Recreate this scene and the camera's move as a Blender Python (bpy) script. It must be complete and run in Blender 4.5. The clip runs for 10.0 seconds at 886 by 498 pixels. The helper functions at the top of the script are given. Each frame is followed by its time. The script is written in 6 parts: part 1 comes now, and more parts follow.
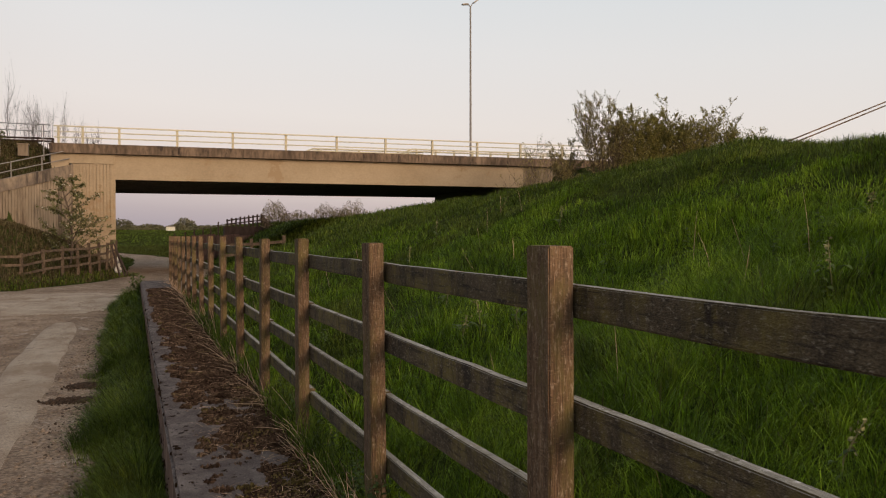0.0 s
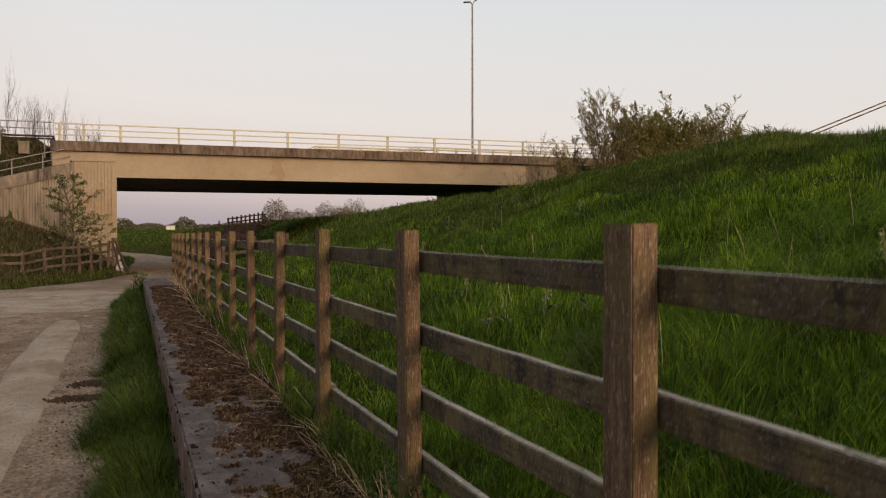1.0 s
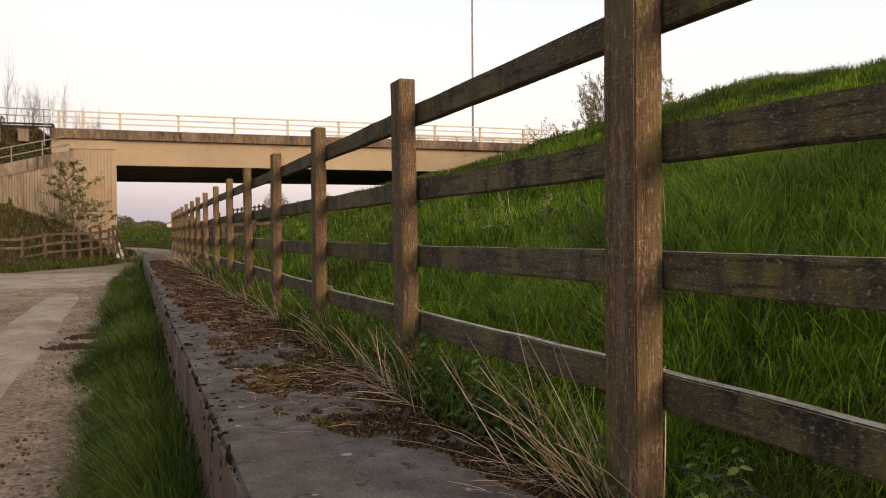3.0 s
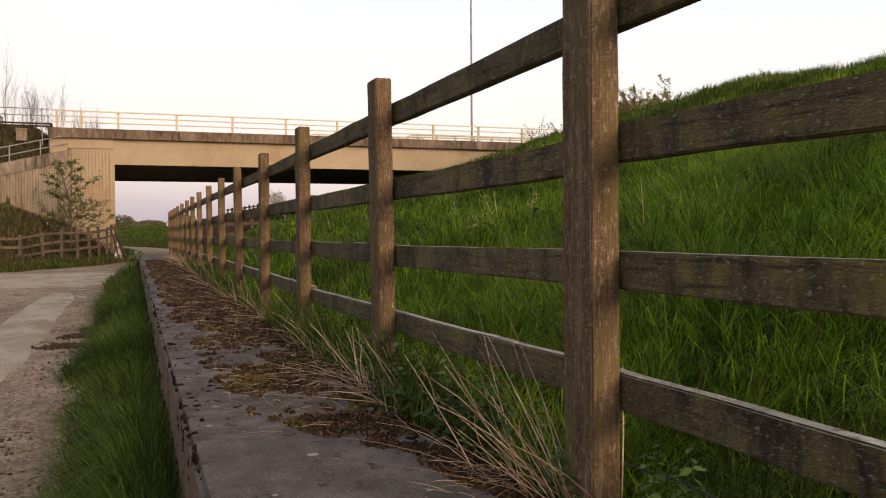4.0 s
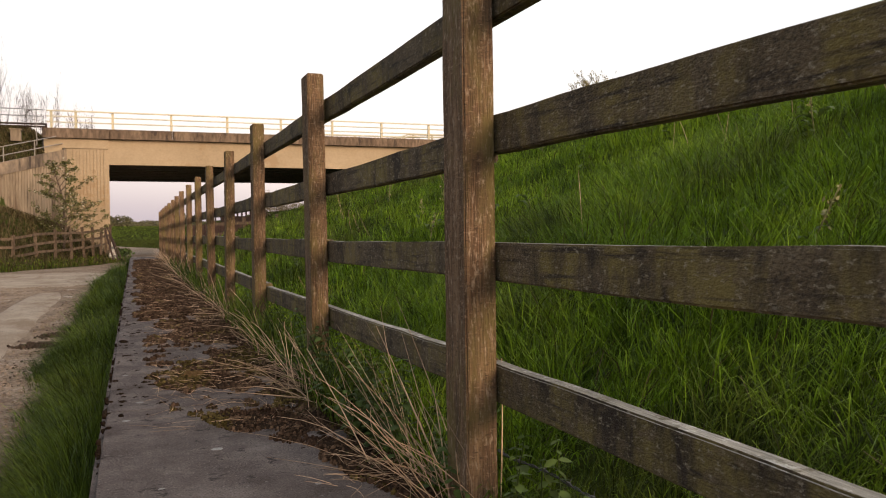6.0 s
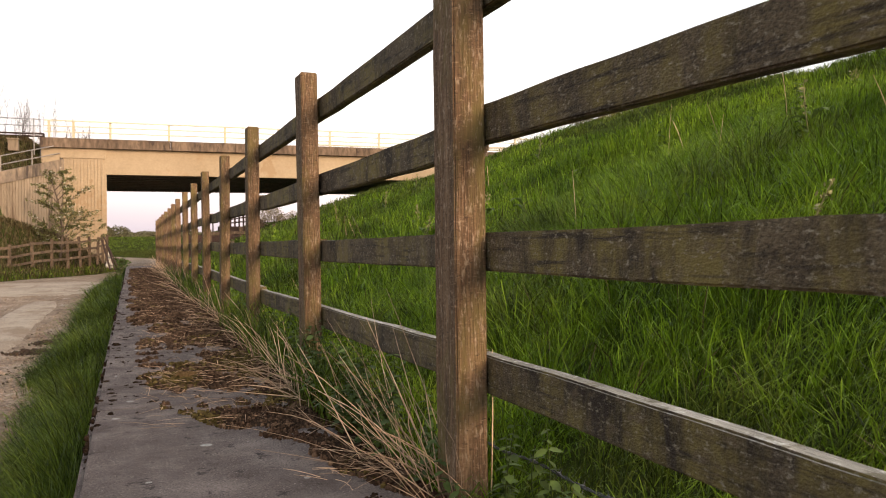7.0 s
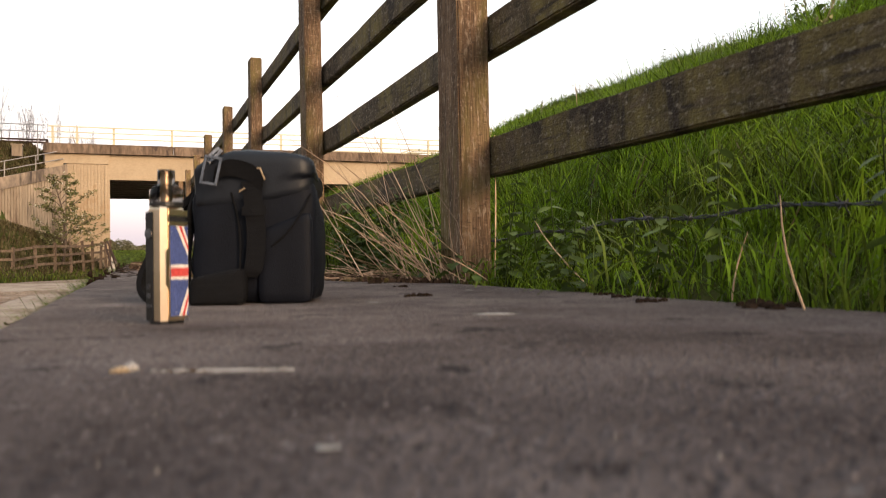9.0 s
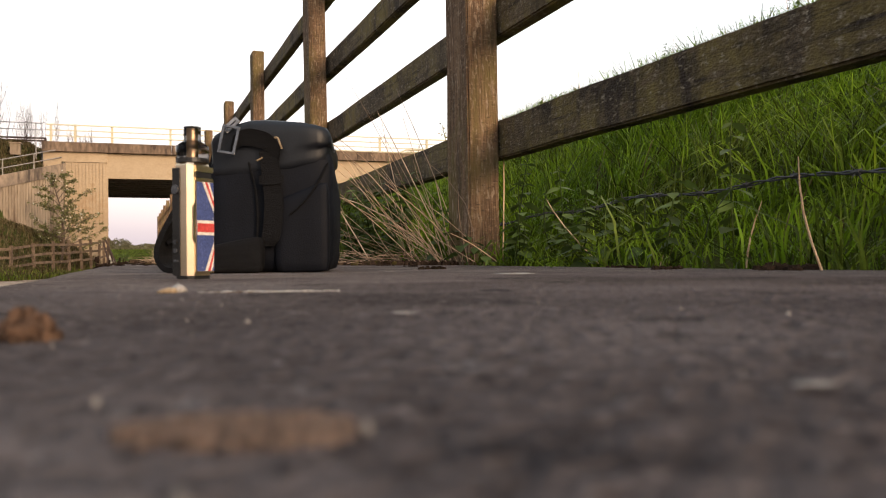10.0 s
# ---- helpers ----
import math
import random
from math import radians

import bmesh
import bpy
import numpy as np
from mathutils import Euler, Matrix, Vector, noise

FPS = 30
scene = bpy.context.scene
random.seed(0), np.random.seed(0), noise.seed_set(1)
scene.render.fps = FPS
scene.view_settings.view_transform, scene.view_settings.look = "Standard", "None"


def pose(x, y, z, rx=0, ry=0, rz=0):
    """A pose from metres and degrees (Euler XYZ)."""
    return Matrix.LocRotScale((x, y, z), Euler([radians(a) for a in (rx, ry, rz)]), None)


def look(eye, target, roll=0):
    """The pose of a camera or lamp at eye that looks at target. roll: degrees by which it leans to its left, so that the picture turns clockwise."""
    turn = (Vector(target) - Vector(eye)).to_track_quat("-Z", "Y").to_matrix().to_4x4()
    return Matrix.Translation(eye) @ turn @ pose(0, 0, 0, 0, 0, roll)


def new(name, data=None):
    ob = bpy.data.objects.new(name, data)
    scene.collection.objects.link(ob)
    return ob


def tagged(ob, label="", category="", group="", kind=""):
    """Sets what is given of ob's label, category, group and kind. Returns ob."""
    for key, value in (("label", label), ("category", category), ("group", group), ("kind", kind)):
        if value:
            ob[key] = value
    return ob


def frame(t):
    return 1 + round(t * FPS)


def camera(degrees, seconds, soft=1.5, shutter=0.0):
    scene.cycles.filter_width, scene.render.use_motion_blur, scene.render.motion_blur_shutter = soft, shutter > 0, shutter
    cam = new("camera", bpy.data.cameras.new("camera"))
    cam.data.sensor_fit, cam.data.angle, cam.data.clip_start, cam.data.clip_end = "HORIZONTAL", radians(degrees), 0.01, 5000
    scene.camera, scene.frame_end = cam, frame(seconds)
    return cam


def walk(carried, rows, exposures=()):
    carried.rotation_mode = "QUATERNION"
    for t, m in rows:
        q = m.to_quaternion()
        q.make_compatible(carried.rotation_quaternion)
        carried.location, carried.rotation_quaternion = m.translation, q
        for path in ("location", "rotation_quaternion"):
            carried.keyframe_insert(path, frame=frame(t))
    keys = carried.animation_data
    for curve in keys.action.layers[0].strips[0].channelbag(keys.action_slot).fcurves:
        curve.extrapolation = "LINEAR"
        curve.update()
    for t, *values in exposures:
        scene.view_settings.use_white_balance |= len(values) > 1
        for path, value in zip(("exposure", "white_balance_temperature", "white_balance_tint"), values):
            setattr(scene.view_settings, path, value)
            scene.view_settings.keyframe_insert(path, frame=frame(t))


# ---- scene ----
cam = camera(58.0, 10.0, soft=1.0, shutter=0.4)
PATH = [
    (0, (-0.966, -1.808, 1.322), (-0.242, 0.056, 1.288), -0.1),
    (0.5, (-0.989, -1.69, 1.355), (-0.265, 0.174, 1.318), -0.1),
    (0.7, (-1.023, -1.639, 1.37), (-0.298, 0.224, 1.333), -0.1),
    (1, (-1.055, -1.571, 1.269), (-0.33, 0.292, 1.233), -0.1),
    (1.2, (-1.049, -1.537, 1.108), (-0.325, 0.327, 1.073), -0.2),
    (1.4, (-1.057, -1.544, 0.93), (-0.333, 0.319, 0.894), -0.2),
    (1.6, (-1.065, -1.547, 0.766), (-0.337, 0.316, 0.727), -0.3),
    (1.8, (-1.048, -1.529, 0.652), (-0.324, 0.335, 0.616), -0.3),
    (2, (-1.043, -1.498, 0.624), (-0.319, 0.366, 0.587), -0.4),
    (2.5, (-1.03, -1.5, 0.645), (-0.307, 0.365, 0.607), -0.4),
    (4, (-0.918, -1.535, 0.647), (-0.196, 0.33, 0.606), -0.4),
    (4.5, (-0.823, -1.571, 0.643), (-0.101, 0.293, 0.602), -0.4),
    (5, (-0.743, -1.6, 0.635), (-0.021, 0.265, 0.594), -0.4),
    (5.5, (-0.689, -1.619, 0.63), (0.031, 0.246, 0.589), -0.4),
    (6, (-0.654, -1.63, 0.626), (0.067, 0.235, 0.585), -0.5),
    (6.2, (-0.645, -1.628, 0.626), (0.077, 0.237, 0.584), -0.45),
    (7.3, (-0.634, -1.625, 0.543), (0.0925, 0.238, 0.554), -0.5),
    (7.5, (-0.637, -1.65, 0.508), (0.087, 0.214, 0.532), -0.5),
    (7.7, (-0.637, -1.645, 0.432), (0.086, 0.219, 0.455), -0.5),
    (8, (-0.639, -1.635, 0.317), (0.085, 0.23, 0.339), -0.55),
    (8.3, (-0.642, -1.627, 0.223), (0.081, 0.238, 0.245), -0.6),
    (8.5, (-0.642, -1.622, 0.172), (0.081, 0.243, 0.195), -0.6),
    (9, (-0.641, -1.627, 0.057), (0.08, 0.238, 0.079), -0.7),
    (9.2, (-0.647, -1.626, 0.031), (0.074, 0.239, 0.051), -0.7),
    (9.5, (-0.663, -1.625, 0.0255), (0.06, 0.24, 0.047), -0.7),
    (10, (-0.666, -1.625, 0.017), (0.06, 0.239, 0.039), -0.6),
]
EXPOSURES = [(0.0, -0.12), (1.0, -0.12), (1.6, 0.02), (2.2, 0.26), (4.0, 0.30), (6.2, 0.46), (7.3, 0.96), (8.0, 0.74), (8.6, 0.84), (9.1, 0.82), (9.6, 0.72), (10.0, 0.72)]
cam.data.dof.use_dof = True
cam.data.dof.focus_distance, cam.data.dof.aperture_fstop = 2.2, 18.0
walk(cam, [(t, look(eye, target, roll)) for t, eye, target, roll in PATH], EXPOSURES)

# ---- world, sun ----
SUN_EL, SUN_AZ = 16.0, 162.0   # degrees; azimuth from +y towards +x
world = bpy.data.worlds.new("dusk_sky")
scene.world = world
world.use_nodes = True
wn, wl = world.node_tree.nodes, world.node_tree.links
wn.clear()
w_out = wn.new("ShaderNodeOutputWorld")
w_bg = wn.new("ShaderNodeBackground")
w_sky = wn.new("ShaderNodeTexSky")
w_sky.sky_type = "NISHITA"
w_sky.sun_disc = False
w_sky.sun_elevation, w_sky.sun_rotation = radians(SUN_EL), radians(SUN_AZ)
w_sky.air_density, w_sky.dust_density, w_sky.ozone_density = 1.0, 2.0, 1.0
w_tc = wn.new("ShaderNodeTexCoord")
w_sep = wn.new("ShaderNodeSeparateXYZ")
w_ramp = wn.new("ShaderNodeValToRGB")
w_mix = wn.new("ShaderNodeMix")
w_mix.data_type = "RGBA"
w_mix.inputs[0].default_value = 0.86
w_mul = wn.new("ShaderNodeMix")
w_mul.data_type, w_mul.blend_type = "RGBA", "MULTIPLY"
w_mul.inputs[0].default_value = 1.0
w_mul.inputs[7].default_value = (0.12, 0.12, 0.12, 1)
# thin evening cloud veil: lavender at the horizon, pink above it, pale blue-white overhead
stops = [(0.0, (0.45, 0.39, 0.46)), (0.035, (0.58, 0.48, 0.51)), (0.09, (0.90, 0.75, 0.69)), (0.16, (0.96, 0.86, 0.80)), (0.25, (0.93, 0.89, 0.86)), (0.36, (0.83, 0.87, 0.885)), (1.0, (0.70, 0.76, 0.83))]
while len(w_ramp.color_ramp.elements) < len(stops):
    w_ramp.color_ramp.elements.new(0.5)
for e, (p, c) in zip(w_ramp.color_ramp.elements, stops):
    e.position, e.color = p, (*c, 1)
wl.new(w_tc.outputs["Generated"], w_sep.inputs[0])
w_lean = wn.new("ShaderNodeMath")
w_lean.operation = "MULTIPLY_ADD"
w_lean.inputs[1].default_value = 0.07
wl.new(w_sep.outputs["X"], w_lean.inputs[0])
wl.new(w_sep.outputs["Z"], w_lean.inputs[2])
wl.new(w_lean.outputs[0], w_ramp.inputs[0])
wl.new(w_sky.outputs[0], w_mul.inputs[6])
wl.new(w_mul.outputs[2], w_mix.inputs[6])
wl.new(w_ramp.outputs[0], w_mix.inputs[7])
# the sky falls off away from the afterglow, which lies behind and to the right
w_fall = wn.new("ShaderNodeMapRange")
w_fall.interpolation_type = "SMOOTHSTEP"
w_fall.inputs[1].default_value, w_fall.inputs[2].default_value = -0.95, 0.0
w_fall.inputs[3].default_value, w_fall.inputs[4].default_value = 0.5, 1.0
wl.new(w_sep.outputs["X"], w_fall.inputs[0])
wl.new(w_fall.outputs[0], w_bg.inputs[1])
wl.new(w_mix.outputs[2], w_bg.inputs[0])
wl.new(w_bg.outputs[0], w_out.inputs[0])

sun = new("sun", bpy.data.lights.new("sun", "SUN"))
sun.data.energy, sun.data.angle, sun.data.color = 3.05, radians(30), (1.0, 0.70, 0.45)
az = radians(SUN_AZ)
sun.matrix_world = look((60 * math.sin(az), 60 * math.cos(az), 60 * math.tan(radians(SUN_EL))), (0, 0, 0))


# ---- materials ----
def material(name, colours, scale=4.0, stretch=(1, 1, 1), rough=0.85, bump=0.3, fine=12.0, spots=None, metal=0.0, per_object=0.0, island=0.0, spec=0.3, grit=0.3, glow_through=0.0):
    """Two scales of noise in world metres; colours run from the lows to the highs of the broad one. spots: (colour, scale, cover)."""
    m = bpy.data.materials.new(name)
    m.use_nodes = True
    n, l = m.node_tree.nodes, m.node_tree.links
    b = n["Principled BSDF"]
    geo = n.new("ShaderNodeNewGeometry")
    mp = n.new("ShaderNodeMapping")
    mp.inputs["Scale"].default_value = stretch
    l.new(geo.outputs["Position"], mp.inputs[0])
    big = n.new("ShaderNodeTexNoise")
    big.inputs["Scale"].default_value, big.inputs["Detail"].default_value, big.inputs["Roughness"].default_value = scale, 6, 0.62
    small = n.new("ShaderNodeTexNoise")
    small.inputs["Scale"].default_value, small.inputs["Detail"].default_value = scale * fine, 4
    l.new(mp.outputs[0], big.inputs["Vector"])
    l.new(mp.outputs[0], small.inputs["Vector"])
    ramp = n.new("ShaderNodeValToRGB")
    els = ramp.color_ramp.elements
    while len(els) < len(colours):
        els.new(0.5)
    for k, (e, c) in enumerate(zip(els, colours)):
        e.position, e.color = 0.3 + 0.4 * k / max(1, len(colours) - 1), (*c, 1)
    l.new(big.outputs["Fac"], ramp.inputs[0])
    last = ramp.outputs[0]

    def mixed(kind, fac, a, c):
        x = n.new("ShaderNodeMix")
        x.data_type, x.blend_type = "RGBA", kind
        for sock, v in ((x.inputs[0], fac), (x.inputs[6], a), (x.inputs[7], c)):
            if hasattr(v, "links"):
                l.new(v, sock)
            else:
                sock.default_value = v
        return x.outputs[2]

    grain = n.new("ShaderNodeValToRGB")
    grain.color_ramp.elements[0].position, grain.color_ramp.elements[0].color = 0.3, (1 - 1.25 * grit,) * 3 + (1,)
    grain.color_ramp.elements[1].position, grain.color_ramp.elements[1].color = 0.7, (1 + 0.85 * grit,) * 3 + (1,)
    l.new(small.outputs["Fac"], grain.inputs[0])
    last = mixed("MULTIPLY", 1.0, last, grain.outputs[0])
    for c, sc, cover, *own in spots or ():
        tx = n.new("ShaderNodeTexNoise")
        tx.inputs["Scale"].default_value, tx.inputs["Detail"].default_value, tx.inputs["Roughness"].default_value = sc, 5, 0.7
        if own:
            mo = n.new("ShaderNodeMapping")
            mo.inputs["Scale"].default_value = own[0]
            l.new(geo.outputs["Position"], mo.inputs[0])
            l.new(mo.outputs[0], tx.inputs["Vector"])
        else:
            l.new(mp.outputs[0] if max(stretch) < 1.01 else geo.outputs["Position"], tx.inputs["Vector"])
        cut = n.new("ShaderNodeValToRGB")
        cut.color_ramp.elements[0].position, cut.color_ramp.elements[1].position = 0.64 - cover * 0.3 - (0.03 if own else 0), 0.70 - cover * 0.3 + (0.05 if own else 0)
        l.new(tx.outputs["Fac"], cut.inputs[0])
        last = mixed("MIX", cut.outputs[0], last, (*c, 1))
    if per_object or island:
        src = n.new("ShaderNodeObjectInfo").outputs["Random"] if per_object else geo.outputs["Random Per Island"]
        rng = n.new("ShaderNodeMapRange")
        rng.inputs[3].default_value, rng.inputs[4].default_value = 1 - (per_object or island), 1 + (per_object or island)
        l.new(src, rng.inputs[0])
        comb = n.new("ShaderNodeCombineColor")
        for k in range(3):
            l.new(rng.outputs[0], comb.inputs[k])
        last = mixed("MULTIPLY", 1.0, last, comb.outputs[0])
    l.new(last, b.inputs["Base Color"])
    b.inputs["Roughness"].default_value, b.inputs["Metallic"].default_value = rough, metal
    b.inputs["Specular IOR Level"].default_value = spec
    if bump:
        bp = n.new("ShaderNodeBump")
        bp.inputs["Strength"].default_value, bp.inputs["Distance"].default_value = bump, 0.02
        l.new(small.outputs["Fac"], bp.inputs["Height"])
        l.new(bp.outputs[0], b.inputs["Normal"])
    if glow_through:
        tr = n.new("ShaderNodeBsdfTranslucent")
        mx = n.new("ShaderNodeMixShader")
        mx.inputs[0].default_value = glow_through
        l.new(last, tr.inputs[0])
        l.new(b.outputs[0], mx.inputs[1])
        l.new(tr.outputs[0], mx.inputs[2])
        l.new(mx.outputs[0], n["Material Output"].inputs[0])
    return m


M = {}
M["post"] = material("post_wood", [(0.085, 0.050, 0.029), (0.165, 0.100, 0.057), (0.25, 0.160, 0.093)], 9, (3.2, 3.2, 0.22), 0.9, 0.7, 9, [((0.055, 0.036, 0.024), 1, 0.22, (70, 70, 210)), ((0.34, 0.235, 0.155), 1, 0.16, (60, 60, 170)), ((0.06, 0.042, 0.028), 1, 0.16, (14, 14, 2.2)), ((0.150, 0.112, 0.043), 1, 0.42, (7, 7, 3)), ((0.37, 0.28, 0.20), 1, 0.2, (110, 110, 34))], per_object=0.12, grit=0.36)
M["rail"] = material("rail_wood", [(0.066, 0.048, 0.031), (0.108, 0.081, 0.051), (0.156, 0.120, 0.076)], 5, (2.2, 1.2, 2.2), 0.92, 0.4, 26, [((0.160, 0.124, 0.043), 1, 0.5, (4, 5, 2.4)), ((0.036, 0.026, 0.019), 1, 0.36, (5, 6, 2.5)), ((0.034, 0.025, 0.018), 1, 0.30, (30, 3.5, 60)), ((0.125, 0.093, 0.058), 1, 0.24, (30, 20, 42)), ((0.29, 0.25, 0.19), 1, 0.17, (120, 60, 130))], per_object=0.12, grit=0.45)
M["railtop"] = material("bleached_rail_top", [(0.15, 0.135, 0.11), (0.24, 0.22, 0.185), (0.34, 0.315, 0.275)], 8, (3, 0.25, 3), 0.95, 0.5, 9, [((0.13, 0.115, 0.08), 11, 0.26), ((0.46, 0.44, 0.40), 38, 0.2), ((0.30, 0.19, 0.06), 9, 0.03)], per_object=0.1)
M["coping"] = material("wall_concrete", [(0.088, 0.072, 0.068), (0.162, 0.134, 0.125), (0.255, 0.214, 0.200)], 5, (1, 1, 1), 0.97, 0.8, 40, [((0.062, 0.054, 0.053), 14, 0.18), ((0.32, 0.29, 0.275), 55, 0.03), ((0.40, 0.34, 0.315), 150, 0.12), ((0.038, 0.032, 0.031), 210, 0.28), ((0.28, 0.235, 0.215), 420, 0.16)], spec=0.02)
M["wallface"] = material("stained_concrete", [(0.112, 0.065, 0.049), (0.176, 0.108, 0.082), (0.250, 0.165, 0.128)], 3, (1, 1, 0.3), 0.95, 0.5, 14, [((0.02, 0.018, 0.015), 16, 0.12), ((0.05, 0.038, 0.032), 1, 0.2, (5, 5, 0.8))])
M["ground"] = material("turf_soil", [(0.022, 0.030, 0.008), (0.036, 0.046, 0.012), (0.052, 0.060, 0.020)], 0.6, (1, 1, 1), 1.0, 0.8, 14, [((0.060, 0.060, 0.022), 0.35, 0.12)], spec=0.0)
M["road"] = material("dirt_track", [(0.150, 0.106, 0.076), (0.235, 0.173, 0.126), (0.310, 0.238, 0.180)], 0.9, (1, 1, 1), 0.95, 0.7, 26, [((0.15, 0.105, 0.075), 2.2, 0.3), ((0.40, 0.34, 0.28), 1.1, 0.1), ((0.12, 0.086, 0.064), 9, 0.16), ((0.10, 0.072, 0.054), 34, 0.16), ((0.42, 0.35, 0.28), 48, 0.10)], spec=0.05, grit=0.45)
M["slab"] = material("track_concrete", [(0.250, 0.192, 0.144), (0.325, 0.260, 0.200), (0.385, 0.318, 0.254)], 1.3, (1, 1, 1), 0.95, 0.4, 40, [((0.225, 0.166, 0.120), 1, 0.34, (1.8, 0.6, 1)), ((0.16, 0.115, 0.082), 9, 0.10), ((0.40, 0.34, 0.28), 30, 0.03)], spec=0.05, grit=0.24)
M["concrete"] = material("bridge_concrete", [(0.29, 0.225, 0.152), (0.35, 0.276, 0.19), (0.39, 0.31, 0.217)], 0.35, (1, 1, 1.3), 0.9, 0.1, 25, [((0.30, 0.22, 0.14), 0.5, 0.22)], spec=0.1, grit=0.07)
M["edge"] = material("weathered_edge_beam", [(0.085, 0.060, 0.044), (0.145, 0.104, 0.075), (0.22, 0.158, 0.112)], 0.9, (1, 1, 0.35), 0.95, 0.3, 8, [((0.058, 0.042, 0.034), 1.6, 0.26)])
# underside parts and far abutment: shade put into a darker concrete colour
M["soffit"] = material("shaded_concrete", [(0.14, 0.13, 0.13), (0.19, 0.175, 0.17)], 1.0, (1, 1, 1), 0.95, 0.1)
M["wing"] = material("wing_concrete", [(0.18, 0.142, 0.104), (0.235, 0.188, 0.138), (0.285, 0.232, 0.172)], 0.8, (1, 1, 0.15), 0.95, 0.1, 8, [((0.12, 0.088, 0.063), 1, 0.4, (1.1, 1.1, 0.22)), ((0.08, 0.062, 0.048), 1, 0.26, (2.4, 2.4, 0.3))], grit=0.14)
M["wingcap"] = material("stained_wing_coping", [(0.11, 0.085, 0.068), (0.17, 0.135, 0.105), (0.27, 0.21, 0.155)], 0.9, (1, 1, 0.6), 0.95, 0.2, 8, [((0.05, 0.04, 0.035), 1, 0.3, (1.3, 1.3, 0.2))], grit=0.15)
M["cream"] = material("cream_steel", [(0.47, 0.42, 0.29), (0.54, 0.485, 0.35)], 1.2, (1, 1, 1), 0.5, 0.0, 6, spec=0.4, grit=0.06)
M["greysteel"] = material("galvanised_steel", [(0.22, 0.20, 0.19), (0.32, 0.30, 0.28)], 3, (1, 1, 1), 0.55, 0.05, 6, metal=0.5)
M["oldwood"] = material("far_fence_wood", [(0.056, 0.038, 0.027), (0.096, 0.068, 0.047), (0.138, 0.100, 0.070)], 5, (1, 1, 0.4), 0.95, 0.3, 8, per_object=0.15)
M["darkwood"] = material("dark_timber", [(0.035, 0.022, 0.018), (0.065, 0.042, 0.033)], 4, (1, 1, 0.3), 0.95, 0.3)
M["brown"] = material("brown_planking", [(0.075, 0.042, 0.034), (0.12, 0.072, 0.055)], 2, (1, 1, 0.3), 0.95, 0.3)
M["grass"] = material("grass_blades", [(0.056, 0.102, 0.006), (0.122, 0.200, 0.011), (0.240, 0.328, 0.026)], 1.6, (1, 1, 1), 0.55, 0.0, 8, island=0.78, spec=0.22, glow_through=0.52)
M["dullgrass"] = material("dull_grass_blades", [(0.042, 0.065, 0.008), (0.079, 0.114, 0.013), (0.148, 0.178, 0.026)], 1.6, (1, 1, 1), 0.6, 0.0, 8, island=0.75, spec=0.18, glow_through=0.42)
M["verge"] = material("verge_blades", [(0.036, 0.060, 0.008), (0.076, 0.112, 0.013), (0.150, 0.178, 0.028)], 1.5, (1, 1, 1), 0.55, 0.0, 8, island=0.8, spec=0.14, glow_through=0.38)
M["fieldgrass"] = material("field_grass_blades", [(0.030, 0.040, 0.009), (0.056, 0.070, 0.015), (0.088, 0.100, 0.026)], 0.4, (1, 1, 1), 0.7, 0.0, 8, island=0.5, spec=0.08, glow_through=0.3)
M["drygrass"] = material("winter_grass", [(0.050, 0.041, 0.020), (0.083, 0.066, 0.034), (0.064, 0.064, 0.024)], 1.2, (1, 1, 1), 0.9, 0.0, 6, island=0.45, spec=0.1)
M["straw"] = material("dry_straw", [(0.38, 0.250, 0.160), (0.66, 0.47, 0.325)], 3, (1, 1, 1), 0.8, 0.0, 6, island=0.5, spec=0.1)
M["leaf"] = material("nettle_leaf", [(0.048, 0.075, 0.016), (0.098, 0.138, 0.032)], 5, (1, 1, 1), 0.6, 0.0, 6, island=0.4, glow_through=0.25, spec=0.2)
M["moss"] = material("dead_moss", [(0.036, 0.021, 0.015), (0.085, 0.052, 0.034), (0.165, 0.108, 0.068)], 6, (1, 1, 1), 1.0, 0.7, 14, [((0.15, 0.112, 0.050), 3.0, 0.12)], island=0.6, spec=0.0, grit=0.5)
M["goldmoss"] = material("olive_gold_moss", [(0.046, 0.033, 0.012), (0.098, 0.072, 0.026), (0.170, 0.125, 0.050)], 9, (1, 1, 1), 1.0, 0.7, 14, island=0.5, spec=0.0, grit=0.4)
M["mossdark"] = material("dark_moss", [(0.020, 0.013, 0.010), (0.042, 0.028, 0.019)], 14, (1, 1, 1), 1.0, 0.6, 12, island=0.3, spec=0.0)
M["bark"] = material("twig_bark", [(0.07, 0.05, 0.038), (0.12, 0.09, 0.068)], 6, (1, 1, 1), 0.95, 0.0)
M["budleaf"] = material("spring_leaf", [(0.17, 0.142, 0.058), (0.29, 0.245, 0.108)], 1.5, (1, 1, 1), 0.8, 0.0, 5, island=0.45, glow_through=0.3)
M["willowleaf"] = material("willow_leaf", [(0.165, 0.150, 0.042), (0.30, 0.265, 0.088)], 1.2, (1, 1, 1), 0.8, 0.0, 5, island=0.5, spec=0.1, glow_through=0.35)
M["hawleaf"] = material("hawthorn_leaf", [(0.075, 0.080, 0.026), (0.14, 0.138, 0.052)], 2, (1, 1, 1), 0.8, 0.0, 5, island=0.4, glow_through=0.2)
M["blossom"] = material("blossom", [(0.55, 0.55, 0.48), (0.7, 0.7, 0.62)], 3, (1, 1, 1), 0.8, 0.0)
